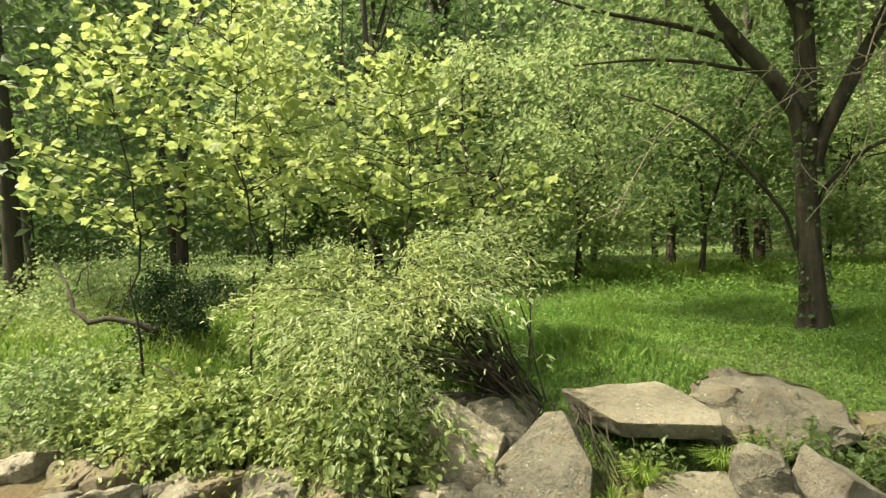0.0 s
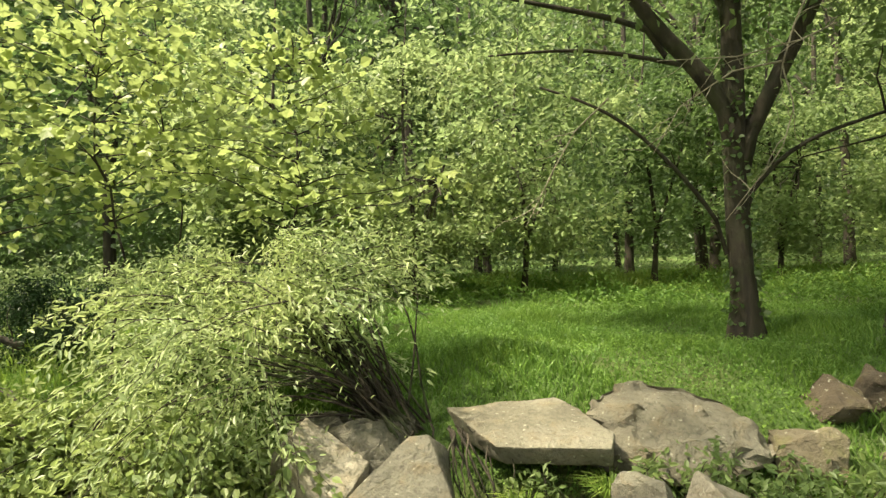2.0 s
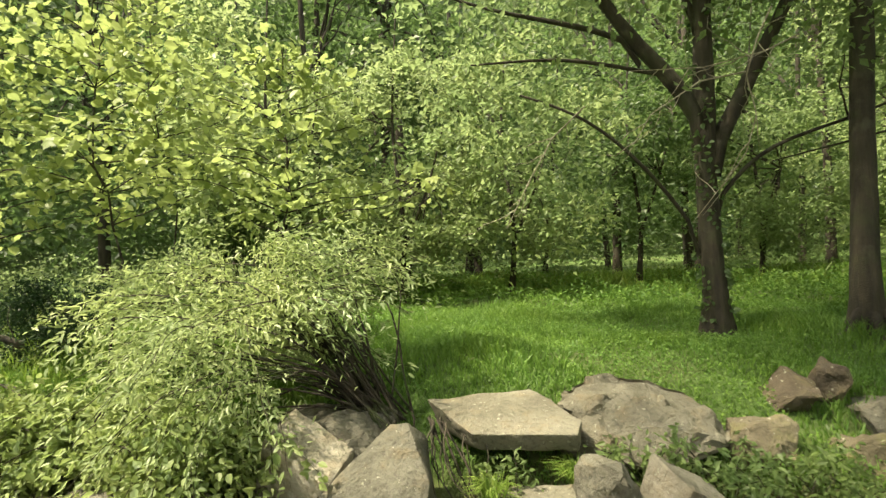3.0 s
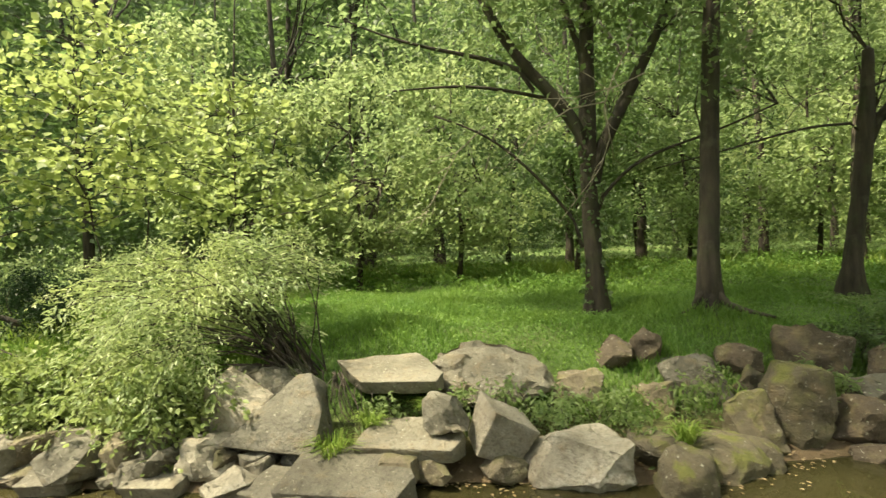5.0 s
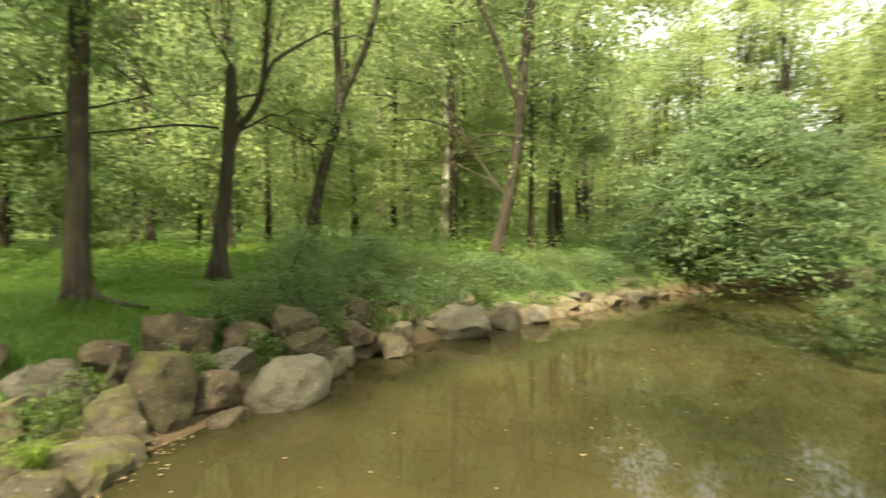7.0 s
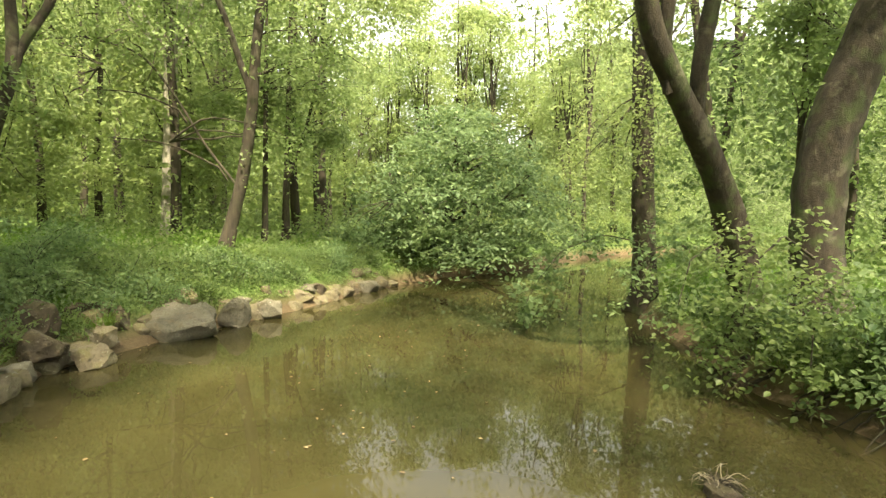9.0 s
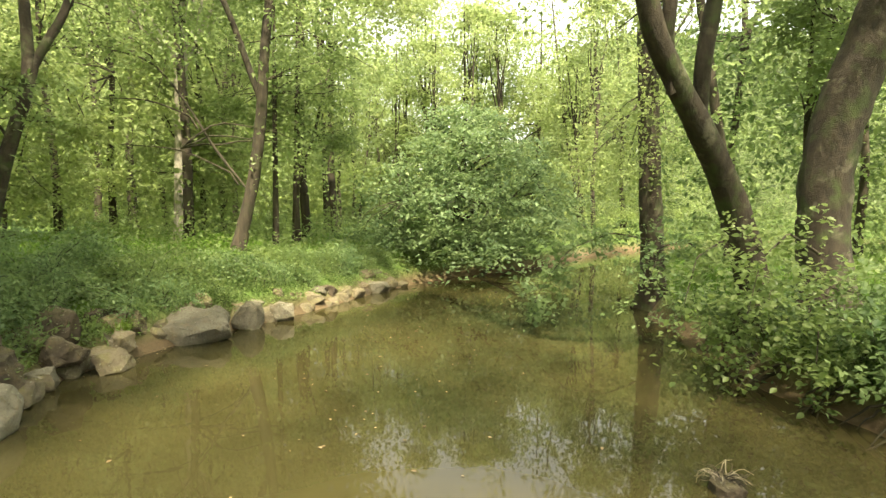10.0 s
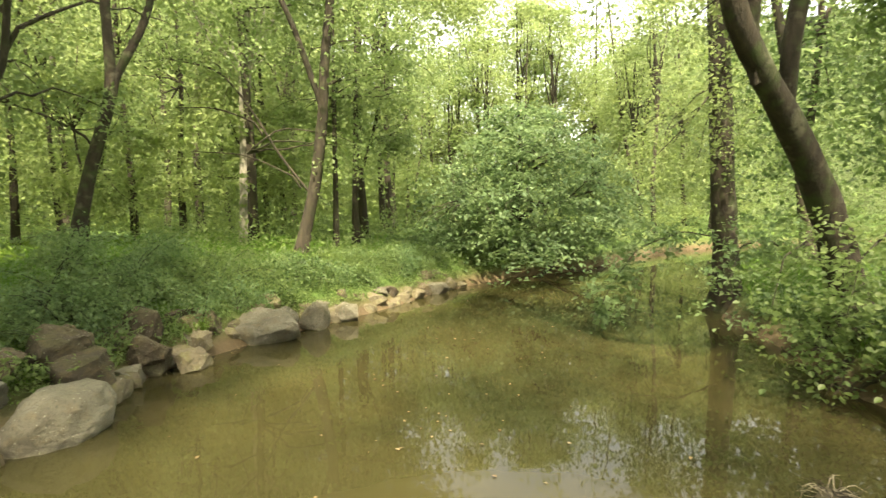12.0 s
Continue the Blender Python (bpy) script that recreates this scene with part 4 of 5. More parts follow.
# ---- the woods behind ----
def woods():
    kinds = []
    # darker and lighter leaf copies put woodland shade and sunlight into the crowns
    for k, (lf, low) in enumerate(((M_LEAF, 5.2), (M_LEAF_BRIGHT, 4.2), (M_LEAF_DEEP, 4.6), (M_LEAF, 3.6), (M_LEAF_BRIGHT, 5.6))):
        kinds.append(make_tree("woodland_tree", 0, -300 - 20 * k,
                     [[(0, 0, -.2, .17), (.15, 0, 3, .13), (-.1, .15, 7, .10), (.25, 0, 15, .04)]],
                     [((0, 0, low + 5.4), (3.3, 3.3, 5.8), 120), ((.4, .2, low - 1.0), (2.6, 2.6, 1.7), 34)],
                     "tall leafy tree in the dense woods", 40 + k, leaf=lf, leaf_size=.22, per=26, spread=.42, twigs=12, group="trees of the woods", far=True))
    rng = np.random.default_rng(77)
    spots = []
    def belt(n, a0, a1, r0, r1, gap, cap=1.25, some=(0, 1, 2, 3, 4)):
        tries = 0
        while n and tries < 4000:
            tries += 1
            a, r = radians(a0 + (a1 - a0) * rng.random()), r0 + (r1 - r0) * rng.random() ** 0.8
            x, y = r * math.sin(a), r * math.cos(a) - 1
            px, py = np.array([x]), np.array([y])
            if inside(px, py, CREEK)[0] or min(shore_distance(px, py, FAR_SHORE)[0], shore_distance(px, py, NEAR_SHORE)[0]) < 1.6:
                continue
            if any(math.hypot(x - u, y - v) < gap for u, v in spots):
                continue
            spots.append((x, y))
            k = some[int(rng.integers(len(some)))]
            s = (0.75 + 0.5 * rng.random()) * cap
            copy_thing(kinds[k], Matrix.Translation((x, y, at_land(x, y))) @ Matrix.Rotation(rng.random() * 6.28, 4, "Z") @ Matrix.Rotation(rng.normal(0, .06), 4, "X") @ Matrix.Scale(s, 4))
            n -= 1
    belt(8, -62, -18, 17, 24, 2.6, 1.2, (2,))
    # leaf copies picked by sector: dark for dim depths, light for sunny parts
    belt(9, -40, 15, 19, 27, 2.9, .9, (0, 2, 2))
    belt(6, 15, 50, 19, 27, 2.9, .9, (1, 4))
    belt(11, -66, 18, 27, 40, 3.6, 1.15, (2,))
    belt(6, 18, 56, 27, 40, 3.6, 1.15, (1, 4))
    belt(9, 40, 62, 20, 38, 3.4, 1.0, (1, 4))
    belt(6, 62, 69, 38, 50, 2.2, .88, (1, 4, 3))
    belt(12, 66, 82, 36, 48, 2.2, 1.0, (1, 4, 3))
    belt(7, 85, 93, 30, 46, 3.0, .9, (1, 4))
    belt(12, 92, 125, 15, 34, 3.6, 1.0, (0, 2))
    for k in kinds:
        for o in (k, *k.children_recursive):
            if o is not k:
                bpy.data.objects.remove(o)
        bpy.data.objects.remove(k)


woods()


def leaf_mass(name, n, a0, a1, r0, r1, top, size, mat, label, seed, low=0.0):
    """Foliage too far off to count: leaf sprays between two distances, up to an uneven height."""
    rng = np.random.default_rng(seed)
    a, rr = np.radians(a0 + (a1 - a0) * rng.random(n)), r0 + (r1 - r0) * rng.random(n)
    x, y = rr * np.sin(a), rr * np.cos(a)
    h = top * (.75 + .25 * np.sin(a * 23 + rr * .3) + .2 * np.sin(a * 57))
    z = land(x, y) + low + (h - low) * rng.random(n)
    ok = (z - land(x, y) < h) & ~(inside(x, y, CREEK) & (z < 3))
    c = np.stack([x, y, z], 1)[ok]
    v, f = leaves_on(c, 14, size * 2.2, size * .72, rng, 1.4, thin=.5)
    tagged(new(name, np_mesh(name, v, f, mat)), label, "woods", kind="stuff")


# leaf tone carries shade behind the meadow and sun along the creek
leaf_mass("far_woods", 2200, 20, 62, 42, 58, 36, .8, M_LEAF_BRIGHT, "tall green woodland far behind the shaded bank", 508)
leaf_mass("far_woods", 4900, -80, 22, 42, 58, 40, .85, M_LEAF_DEEP, "dense woodland in shade-toned leaf far behind the meadow", 500)
leaf_mass("far_woods", 2500, 58, 80, 50, 64, 20, .55, M_LEAF_BRIGHT, "woodland in sun-toned leaf far beyond the creek bend", 501)
leaf_mass("far_woods", 700, 78, 86, 44, 56, 22, .5, M_LEAF_BRIGHT, "low woodland in sun-toned leaf where the creek opens", 509)
leaf_mass("far_woods", 2000, 86, 140, 40, 56, 28, .5, M_LEAF, "sunlit woodland far along the creek", 502)
# woods added behind the view, only for its light and reflections
leaf_mass("far_woods", 1800, 140, 280, 28, 45, 20, .6, M_LEAF, "unseen woodland added behind the near bank", 503)
leaf_mass("undergrowth", 1500, -70, 60, 21, 34, 1.6, .2, M_LEAF, "low dim undergrowth beneath the woods", 504)
leaf_mass("undergrowth", 900, 40, 66, 17, 32, 1.3, .18, M_LEAF, "low green undergrowth at the meadow's far end", 505)
leaf_mass("undergrowth", 900, 92, 125, 13, 30, 1.8, .18, M_LEAF, "leafy undergrowth under the near bank's trees", 506)
leaf_mass("undergrowth", 500, 70, 92, 30, 42, 2.2, .25, M_LEAF_BRIGHT, "bright undergrowth beyond the creek bend", 507)

# understorey trees at the back of the meadow, sun and shade put into their leaf tones
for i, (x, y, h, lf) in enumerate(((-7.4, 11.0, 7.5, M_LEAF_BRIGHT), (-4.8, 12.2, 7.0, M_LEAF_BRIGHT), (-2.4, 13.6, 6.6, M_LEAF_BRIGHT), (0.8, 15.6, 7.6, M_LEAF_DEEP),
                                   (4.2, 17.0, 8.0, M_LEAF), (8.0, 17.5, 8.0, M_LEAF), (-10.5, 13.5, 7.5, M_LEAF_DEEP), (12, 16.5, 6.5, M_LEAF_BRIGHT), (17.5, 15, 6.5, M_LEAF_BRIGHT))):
    make_tree("understorey_tree", x, y, [[(0, 0, 0, .075), (.15, 0, 1.5, .055), (-.15, .1, h * .6, .035), (.1, 0, h, .015)], [(.05, 0, 1.2, .05), (.7, .2, h * .4, .03), (1.1, .2, h * .6, .015)]],
              [((0, 0, h * .60), (2.5, 2.2, h * .42), 190), ((.2, -.3, h * .30), (2.1, 1.8, h * .14), 40)],
              "bushy young tree along the back of the meadow", 60 + i, leaf=lf, leaf_size=.14, per=48, spread=.27, twigs=24, group="young trees by the meadow")


# ---- shrubs ----
def make_shrub(name, x, y, lobes, label, seed, leaf, leaf_size, per=60, spread=.2, stems=30, stem_r=.012, z=None, rich=False, foot=(0, 0), flat=.8, category="shrub", width=.26, group="", bark=M_BARK_GREY, sprays=0, shoot=(.25, .3), spray_leaf=1.0):
    """lobes: (centre, radii, clumps) of the foliage, from the foot of the shrub; stems arch from the foot to the clumps."""
    rng = np.random.default_rng(seed)
    ob = thing(name, x, y, at_land(x, y) if z is None else z, label, category, group)
    cl = np.concatenate([crown_clumps(rng, c, r, n, .3) for c, r, n in lobes])
    for k in rng.choice(len(cl), min(stems, len(cl)), replace=False):
        a = np.array([foot[0] + .12 * rng.standard_normal(), foot[1] + .12 * rng.standard_normal(), -.05])
        far = np.linalg.norm(cl[k] - a)
        part_mesh("stem", one_mesh("stem", [tube(curve_points(a, cl[k], 9, .03, rng, .16 * far), np.linspace(stem_r, .003, 9), 5)], bark), ob)
    v, f = leaves_on(cl, per, spread, leaf_size, rng, flat, thin=.55, rich=rich, width=width)
    hub = cl.mean(0)
    for k in rng.choice(len(cl), min(sprays, len(cl)), replace=False):
        out = unit((cl[k] - hub) * np.array([1, 1, .5]))
        b = cl[k] + out * (shoot[0] + shoot[1] * rng.random()) - np.array([0, 0, .10 + .2 * rng.random()])
        p = curve_points(cl[k] - out * .25, b, 12, .02, rng, .10)
        twig = part_mesh("shoot", one_mesh("shoot", [tube(p, np.linspace(.005, .002, 12), 4)], bark), ob)
        q = p[rng.integers(3, 12, 34)] + rng.standard_normal((34, 3)) * .035
        v2, f2 = leaf_arrays(q, leaf_size * spray_leaf * (.7 + .6 * rng.random(34)), rng, 1.4, width, rich=True, droop=.3, axis=np.tile(out, (34, 1)))
        part_mesh("leaf_spray", np_mesh("leaf_spray", v2, f2, leaf), twig, kind="stuff")
    part_mesh("foliage", np_mesh("foliage", v, f, leaf), ob)
    return ob


make_shrub("arching_shrub", -2.55, 4.55,
           [((-1.2, -.2, .75), (1.05, .8, .75), 150), ((-.55, .1, 1.0), (.75, .7, .65), 95), ((-1.9, .1, .9), (.8, .7, .65), 90), ((-1.35, -.75, .3), (.75, .35, .45), 60), ((-.35, .4, 1.35), (.45, .4, .4), 24)],
           "large arching shrub with small pale green leaves", 81, M_LEAF_SHRUB, .058, per=34, spread=.16, stems=60, rich=True, z=.85, width=.17, sprays=210, shoot=(.3, .45), spray_leaf=1.2)
make_shrub("bramble_bush", -5.0, 3.95,
           [((.3, -.1, .34), (1.1, .6, .42), 130), ((-.8, .15, .28), (.9, .55, .36), 90), ((1.3, -.3, .18), (.6, .4, .45), 60), ((-1.9, .3, .2), (.9, .5, .36), 70)],
           "tangled bright bramble bush spilling over the rocks", 82, M_LEAF_BRAMBLE, .072, per=34, spread=.15, stems=26, rich=True, z=.55, width=.34, sprays=110)
make_shrub("bramble_bush", -8.0, 4.1, [((0, 0, .3), (1.5, .8, .45), 120)], "tangled dark green bramble bush at the water's edge", 83, M_LEAF, .065, per=44, spread=.17, stems=12, z=.5, width=.34)
make_shrub("dark_evergreen", -7.42, 5.65, [((0, 0, .52), (.64, .58, .62), 165)], "small dark dense evergreen bush on the meadow", 84, M_LEAF_DARK, .06, per=60, spread=.13, stems=8, width=.2)
for i, (x, y, rx, rz, n) in enumerate(((-9.5, 9.5, 1.6, .9, 70), (-12.5, 8, 1.6, 1.0, 70), (-11.5, 6.2, 1.2, .6, 50))):
    make_shrub("meadow_bush", x, y, [((0, 0, rz * .7), (rx, rx * .8, rz), n)], "loose yellow-green bush in the tall meadow grass", 85 + i, M_LEAF_BRIGHT, .09, per=36, spread=.2, stems=10, width=.3, group="meadow bushes")

log = thing("dead_limb", -9.0, 5.2, 2.26, "dead crooked limb leaning on the evergreen bush", "log")
part_mesh("limb", one_mesh("limb", [tube(curve_points((0, 0, 0), (1.6, .1, -.95), 12, .05, rng_snag, -.14), np.linspace(.014, .045, 12), 7, .08, rng_snag)], M_BARK), log)
for k, (u, dx, dz) in enumerate(((.25, .3, .35), (.4, -.2, .4), (.55, .35, .3), (.7, .1, .45))):
    part_mesh("twig", one_mesh("twig", [tube(curve_points((1.6 * u, 0, -.95 * u - .5 * u * (1 - u)), (1.6 * u + dx, .1, -.95 * u + dz), 7, .06, rng_snag), np.linspace(.012, .004, 7), 5)], M_BARK), log)

# shrubs on the shaded bank past the boulders; leaf copies put shade and sun into colour
for i, (x, y, z, rx, ry, rz, n, lf) in enumerate((
        (5.3, 7.3, .9, 1.2, .7, .95, 96, M_LEAF_BLUE), (6.9, 7.8, .85, 1.3, .7, 1.05, 105, M_LEAF_BLUE), (8.4, 8.3, .9, 1.3, .8, .9, 99, M_LEAF), (10.4, 8.6, .9, 1.3, .8, .75, 81, M_LEAF_BLUE), (16.4, 6.9, .35, .9, .5, .45, 45, M_LEAF), (18.0, 7.0, .3, 1.1, .6, .6, 54, M_LEAF_DEEP), (19.8, 6.8, .3, 1.1, .6, .7, 54, M_LEAF), (5.4, 6.8, .75, .75, .4, .6, 60, M_LEAF_BLUE),
        (6.7, 7.15, .75, .8, .45, .6, 60, M_LEAF_BLUE), (8.4, 7.2, .75, 1.2, .5, .62, 69, M_LEAF), (10.2, 6.9, .6, 1.2, .5, .58, 69, M_LEAF_DEEP), (12.2, 6.85, .6, 1.3, .5, .6, 69, M_LEAF), (14.1, 6.6, .55, 1.0, .5, .45, 50, M_LEAF_BLUE),
        (10.2, 9.0, .95, 1.4, .9, .5, 60, M_LEAF), (3.9, 6.5, .7, .6, .35, .35, 34, M_LEAF_DEEP), (26.6, 4.0, .3, 1.6, 1.2, 1.1, 72, M_LEAF_BLUE), (29.6, 2.4, .3, 1.7, 1.2, 1.3, 72, M_LEAF_BRIGHT), (32.6, .9, .3, 1.7, 1.3, 1.4, 72, M_LEAF_BRIGHT), (36.0, -1.5, .3, 2.0, 1.6, 1.8, 72, M_LEAF_BRIGHT), (39.5, -5.0, .3, 2.0, 2.0, 2.2, 72, M_LEAF_BRIGHT), (18.6, 8.2, .7, 1.6, .9, .7, 70, M_LEAF_BLUE), (21.2, 7.6, .6, 1.5, 1.0, .9, 70, M_LEAF_DEEP))):
    make_shrub("bank_shrub", x, y, [((0, 0, rz * .55), (rx, ry, rz), n)], "leafy green shrub on the shaded creek bank", 100 + i, lf, .06 if x < 9 else .085, per=42, spread=.2 if x < 9 else .26, stems=9, z=z - .1, rich=x < 9, width=.3, sprays=26 if x < 9 else 0, group="shrubs on the bank")
# leafy weeds between the boulders
for i, (x, y, z, r, n) in enumerate(((.35, 4.45, .32, .28, 16), (.75, 4.5, .3, .25, 14), (1.15, 4.4, .2, .25, 13), (-.1, 4.6, .5, .22, 10), (-3.5, 3.9, .45, .3, 14), (3.0, 5.6, .5, .25, 12), (4.7, 5.6, .3, .22, 12), (2.0, 5.3, .5, .2, 9), (-.65, 4.35, .5, .15, 8), (-1.35, 4.15, .42, .2, 9), (5.0, 5.85, .35, .32, 22), (5.8, 6.35, .5, .34, 24), (6.6, 6.45, .45, .36, 24), (7.6, 6.6, .5, .36, 24), (8.6, 6.55, .5, .36, 22), (9.7, 6.6, .5, .36, 22), (3.4, 5.5, .45, .22, 12), (4.2, 5.75, .55, .26, 14), (1.7, 4.85, .42, .2, 10), (.15, 4.5, .35, .3, 18), (.6, 4.75, .42, .3, 18), (1.0, 4.75, .4, .28, 16), (-.3, 4.5, .45, .2, 10))):
    make_shrub("weed", x, y, [((0, 0, .14), (r, r * .7, .17), n)], "leafy green weed growing between the boulders", 130 + i, M_LEAF, .07, per=14, spread=.09, stems=5, stem_r=.004, z=z, rich=True, width=.24, category="plant", group="weeds between the rocks")

# waist-high herbs that hide the steep part of the bank
weed_rng = np.random.default_rng(140)
weeds = [make_shrub("bank_weed", 0, -200 - 4 * k, [((0, 0, .22), (.42, .34, .26), 40)], "dense leafy weed covering the steep bank", 141 + k, (M_LEAF, M_LEAF_BLUE, M_LEAF)[k], (.05, .056, .048)[k],
         per=18, spread=.11, stems=8, stem_r=.004, z=0, rich=True, width=.3, category="plant", group="weeds on the steep bank") for k in range(3)]
for k in range(84):
    x = 4.6 + 11.6 * (k + weed_rng.random()) / 84
    up = (.95 if x < 7.2 else .5) + 1.2 * weed_rng.random()
    y = float(np.interp(x, [p[0] for p in FAR_SHORE], [p[1] for p in FAR_SHORE])) + up
    copy_thing(weeds[k % 3], Matrix.Translation((x, y, at_land(x, y) - .04)) @ Matrix.Rotation(weed_rng.random() * 6.28, 4, "Z") @ Matrix.Scale(.75 + .5 * weed_rng.random(), 4))
for w in weeds:
    for o in (*w.children_recursive, w):
        bpy.data.objects.remove(o)

# shrubs and hanging boughs of the right bank; darker leaves paint shade on the shrubs
for i, (x, y, z, rx, ry, rz, n) in enumerate(((8.1, -4.0, .7, .95, .8, .8, 60), (9.0, -3.5, .6, .9, .6, .6, 50), (10.6, -3.0, .45, .95, .55, .5, 42), (12.4, -2.6, .4, .9, .5, .45, 40), (7.4, -4.7, .7, .9, .9, 1.0, 70), (13.5, -4.2, .7, 1.2, 1.0, .6, 50), (16.3, -3.6, .7, 1.4, 1.0, .6, 50), (19.5, -4.0, .7, 1.6, 1.0, .7, 50), (10.7, -5.4, .8, 1.6, 1.2, .6, 56))):
    make_shrub("bank_shrub", x, y, [((0, 0, rz * .4), (rx, ry, rz * .7), n - 12)], "green broad-leaved shrub on the near bank", 150 + i, (M_LEAF_DEEP, M_LEAF_OVER)[i % 2], .072, per=26, spread=.19, stems=12, z=z - .1, rich=i < 3, width=.32, sprays=50 if i < 4 else 0, group="shrubs of the near bank")


def bough(x, y, z, points, seed, label, leaf, size=.10, n=60, spread=.16):
    """A leafy branch that hangs out over the water."""
    rng = np.random.default_rng(seed)
    ob = thing("hanging_bough", x, y, z, label, "branch", "boughs over the creek")
    pts = np.array(points, float)
    s = np.linspace(0, len(pts) - 1, 20)
    p = np.stack([np.interp(s, np.arange(len(pts)), pts[:, k]) for k in range(3)], 1)
    part_mesh("branch", one_mesh("branch", [tube(p, np.linspace(.02, .005, 20), 6)], M_BARK), ob)
    cl = p[rng.integers(4, 20, n)] + rng.standard_normal((n, 3)) * spread
    v, f = leaves_on(cl, 15, .12, size, rng, 2.2, rich=True, width=.40)
    part_mesh("foliage", np_mesh("foliage", v, f, leaf), ob)


bough(14.12, -1.84, 1.6, [(0, 0, 0), (-.9, .9, .2), (-1.9, 1.7, -.1), (-2.7, 2.1, -.7), (-3.1, 2.3, -1.2)], 171, "leafy green bough drooping over the creek", M_LEAF_BLUE, .11, 62, .2)
bough(9.42, -3.24, 1.2, [(0, 0, 0), (-.6, .4, .1), (-1.1, .7, -.3), (-1.5, .9, -.8)], 172, "broad-leaved bough hanging down to the shallows", M_LEAF, .08, 60, .2)
bough(8.52, -3.84, 1.3, [(0, 0, 0), (-.5, .4, .1), (-.9, .6, -.3), (-1.2, .7, -.7)], 173, "broad-leaved bough hanging down to the shallows", M_LEAF, .08, 60, .2)
bough(7.92, -4.34, 1.5, [(0, 0, 0), (-.4, .3, .1), (-.7, .5, -.3), (-.9, .6, -.8)], 174, "broad-leaved bough hanging down to the shallows", M_LEAF_BLUE, .08, 60, .2)


bough(9.92, -3.04, 1.5, [(0, 0, 0), (-.5, .5, .35), (-1.1, .9, .15), (-1.7, 1.1, -.4)], 175, "leafy bough arching out from the leaning trunk", M_LEAF, .08, 44, .22)
bough(11.12, -2.74, 1.4, [(0, 0, 0), (-.6, .6, .4), (-1.2, 1.0, .3), (-1.9, 1.2, -.2)], 176, "leafy bough arching out from the bank", M_LEAF_BLUE, .08, 44, .22)
bough(9.02, -3.64, 1.7, [(0, 0, 0), (-.5, .5, .3), (-1.0, .9, .0), (-1.4, 1.1, -.6)], 177, "leafy bough arching out from the bank", M_LEAF, .08, 44, .22)


# ---- large-leaved saplings whose leaves stand apart ----
def lobed_leaf(name, mat, seed):
    """One broad five-lobed leaf, a unit long, cupped a little."""
    r = np.random.default_rng(seed)
    rim = []
    for k, (a, d) in enumerate(((-150, .28), (-110, .52), (-85, .38), (-55, .66), (-28, .50), (0, .78), (28, .50), (55, .66), (85, .38), (110, .52), (150, .28))):
        d *= .92 + .16 * r.random()
        rim.append((d * math.cos(radians(a)) + .28, d * math.sin(radians(a)), .10 * d * (1 - 2 * abs(math.sin(radians(a * 2)))) - .12 * d * d))
    v = np.array([(0.28, 0, 0.02)] + rim + [(0, 0, 0)])
    n = len(rim)
    f = [(0, k, k + 1) for k in range(1, n)] + [(0, n, n + 1), (0, n + 1, 1)]
    return np_mesh(name, v, [np.array(f)], mat)


SYC = [lobed_leaf("leaf", M_LEAF_SYC, k) for k in range(3)]


def sapling(x, y, height, reach, seed, label, loose=150, rest=230, size=.105, lean=(0, 0)):
    """A thin stem, upswept twigs, broad leaves hung along the twigs."""
    rng = np.random.default_rng(seed)
    ob = thing("sycamore_sapling", x, y, at_land(x, y), label, "sapling", "sycamore saplings")
    top = np.array([lean[0], lean[1], height])
    stem = curve_points((0, 0, -.1), top, 16, .022, rng)
    part_mesh("stem", one_mesh("stem", [tube(stem, np.linspace(.017, .005, 16), 7)], M_BARK_GREY), ob)
    spots, axes, bear = [], [], []
    for k in range(30):
        s = .42 + .58 * (k + rng.random()) / 30
        a = stem[min(15, int(s * 15))]
        ang = k * 2.4 + rng.random()
        ln = reach * (1.12 - s) * (.7 + .5 * rng.random()) + .15
        b = a + np.array([math.cos(ang) * ln, math.sin(ang) * ln, .25 * ln])
        p = curve_points(a, b, 9, .03, rng, .05)
        twig = part_mesh("twig", one_mesh("twig", [tube(p, np.linspace(.009, .003, 9), 4)], M_BARK_GREY), ob)
        for j in range(6 + int(ln * 30)):
            q = p[min(8, 2 + int(rng.random() * 7))] + rng.standard_normal(3) * (.13, .13, .10)
            spots.append(q), axes.append(unit(b - a + rng.standard_normal(3) * .5)), bear.append(twig)
    pick = rng.permutation(len(spots))
    for k in pick[:loose]:
        o = new("leaf", SYC[k % 3])
        o.parent = bear[k]
        ax = Vector(axes[k] + np.array([0, 0, -.35]))
        m = ax.to_track_quat("X", "Z").to_matrix().to_4x4() @ pose(0, 0, 0, float(rng.normal(0, 28)), float(rng.normal(0, 18)))
        o.matrix_basis = Matrix.Translation(spots[k]) @ m @ Matrix.Scale(size * (.6 + .8 * float(rng.random())), 4)
    more = pick[loose:]
    if len(more):
        pl = np.array([spots[k] for k in more])
        v, f = leaf_arrays(pl, size * (.6 + .7 * rng.random(len(pl))), rng, 1.5, .5, rich=True)
        part_mesh("foliage", np_mesh("foliage", v, f, M_LEAF_SYC), ob, kind="stuff")
    return ob


sapling(-5.55, 4.7, 5.0, 1.9, 201, "tall thin sycamore sapling with broad yellow-green leaves", 280, lean=(-.1, 0))
sapling(-4.2, 5.4, 3.7, 1.8, 202, "broad-leaved sycamore sapling behind the arching shrub", 260, lean=(.3, .2))
sapling(-6.9, 4.6, 4.3, 1.9, 203, "sycamore sapling with large sunlit leaves near the creek", 260, lean=(-.3, 0))
sapling(-6.3, 6.3, 5.0, 1.9, 205, "sycamore sapling rising out of the meadow bushes", 220)


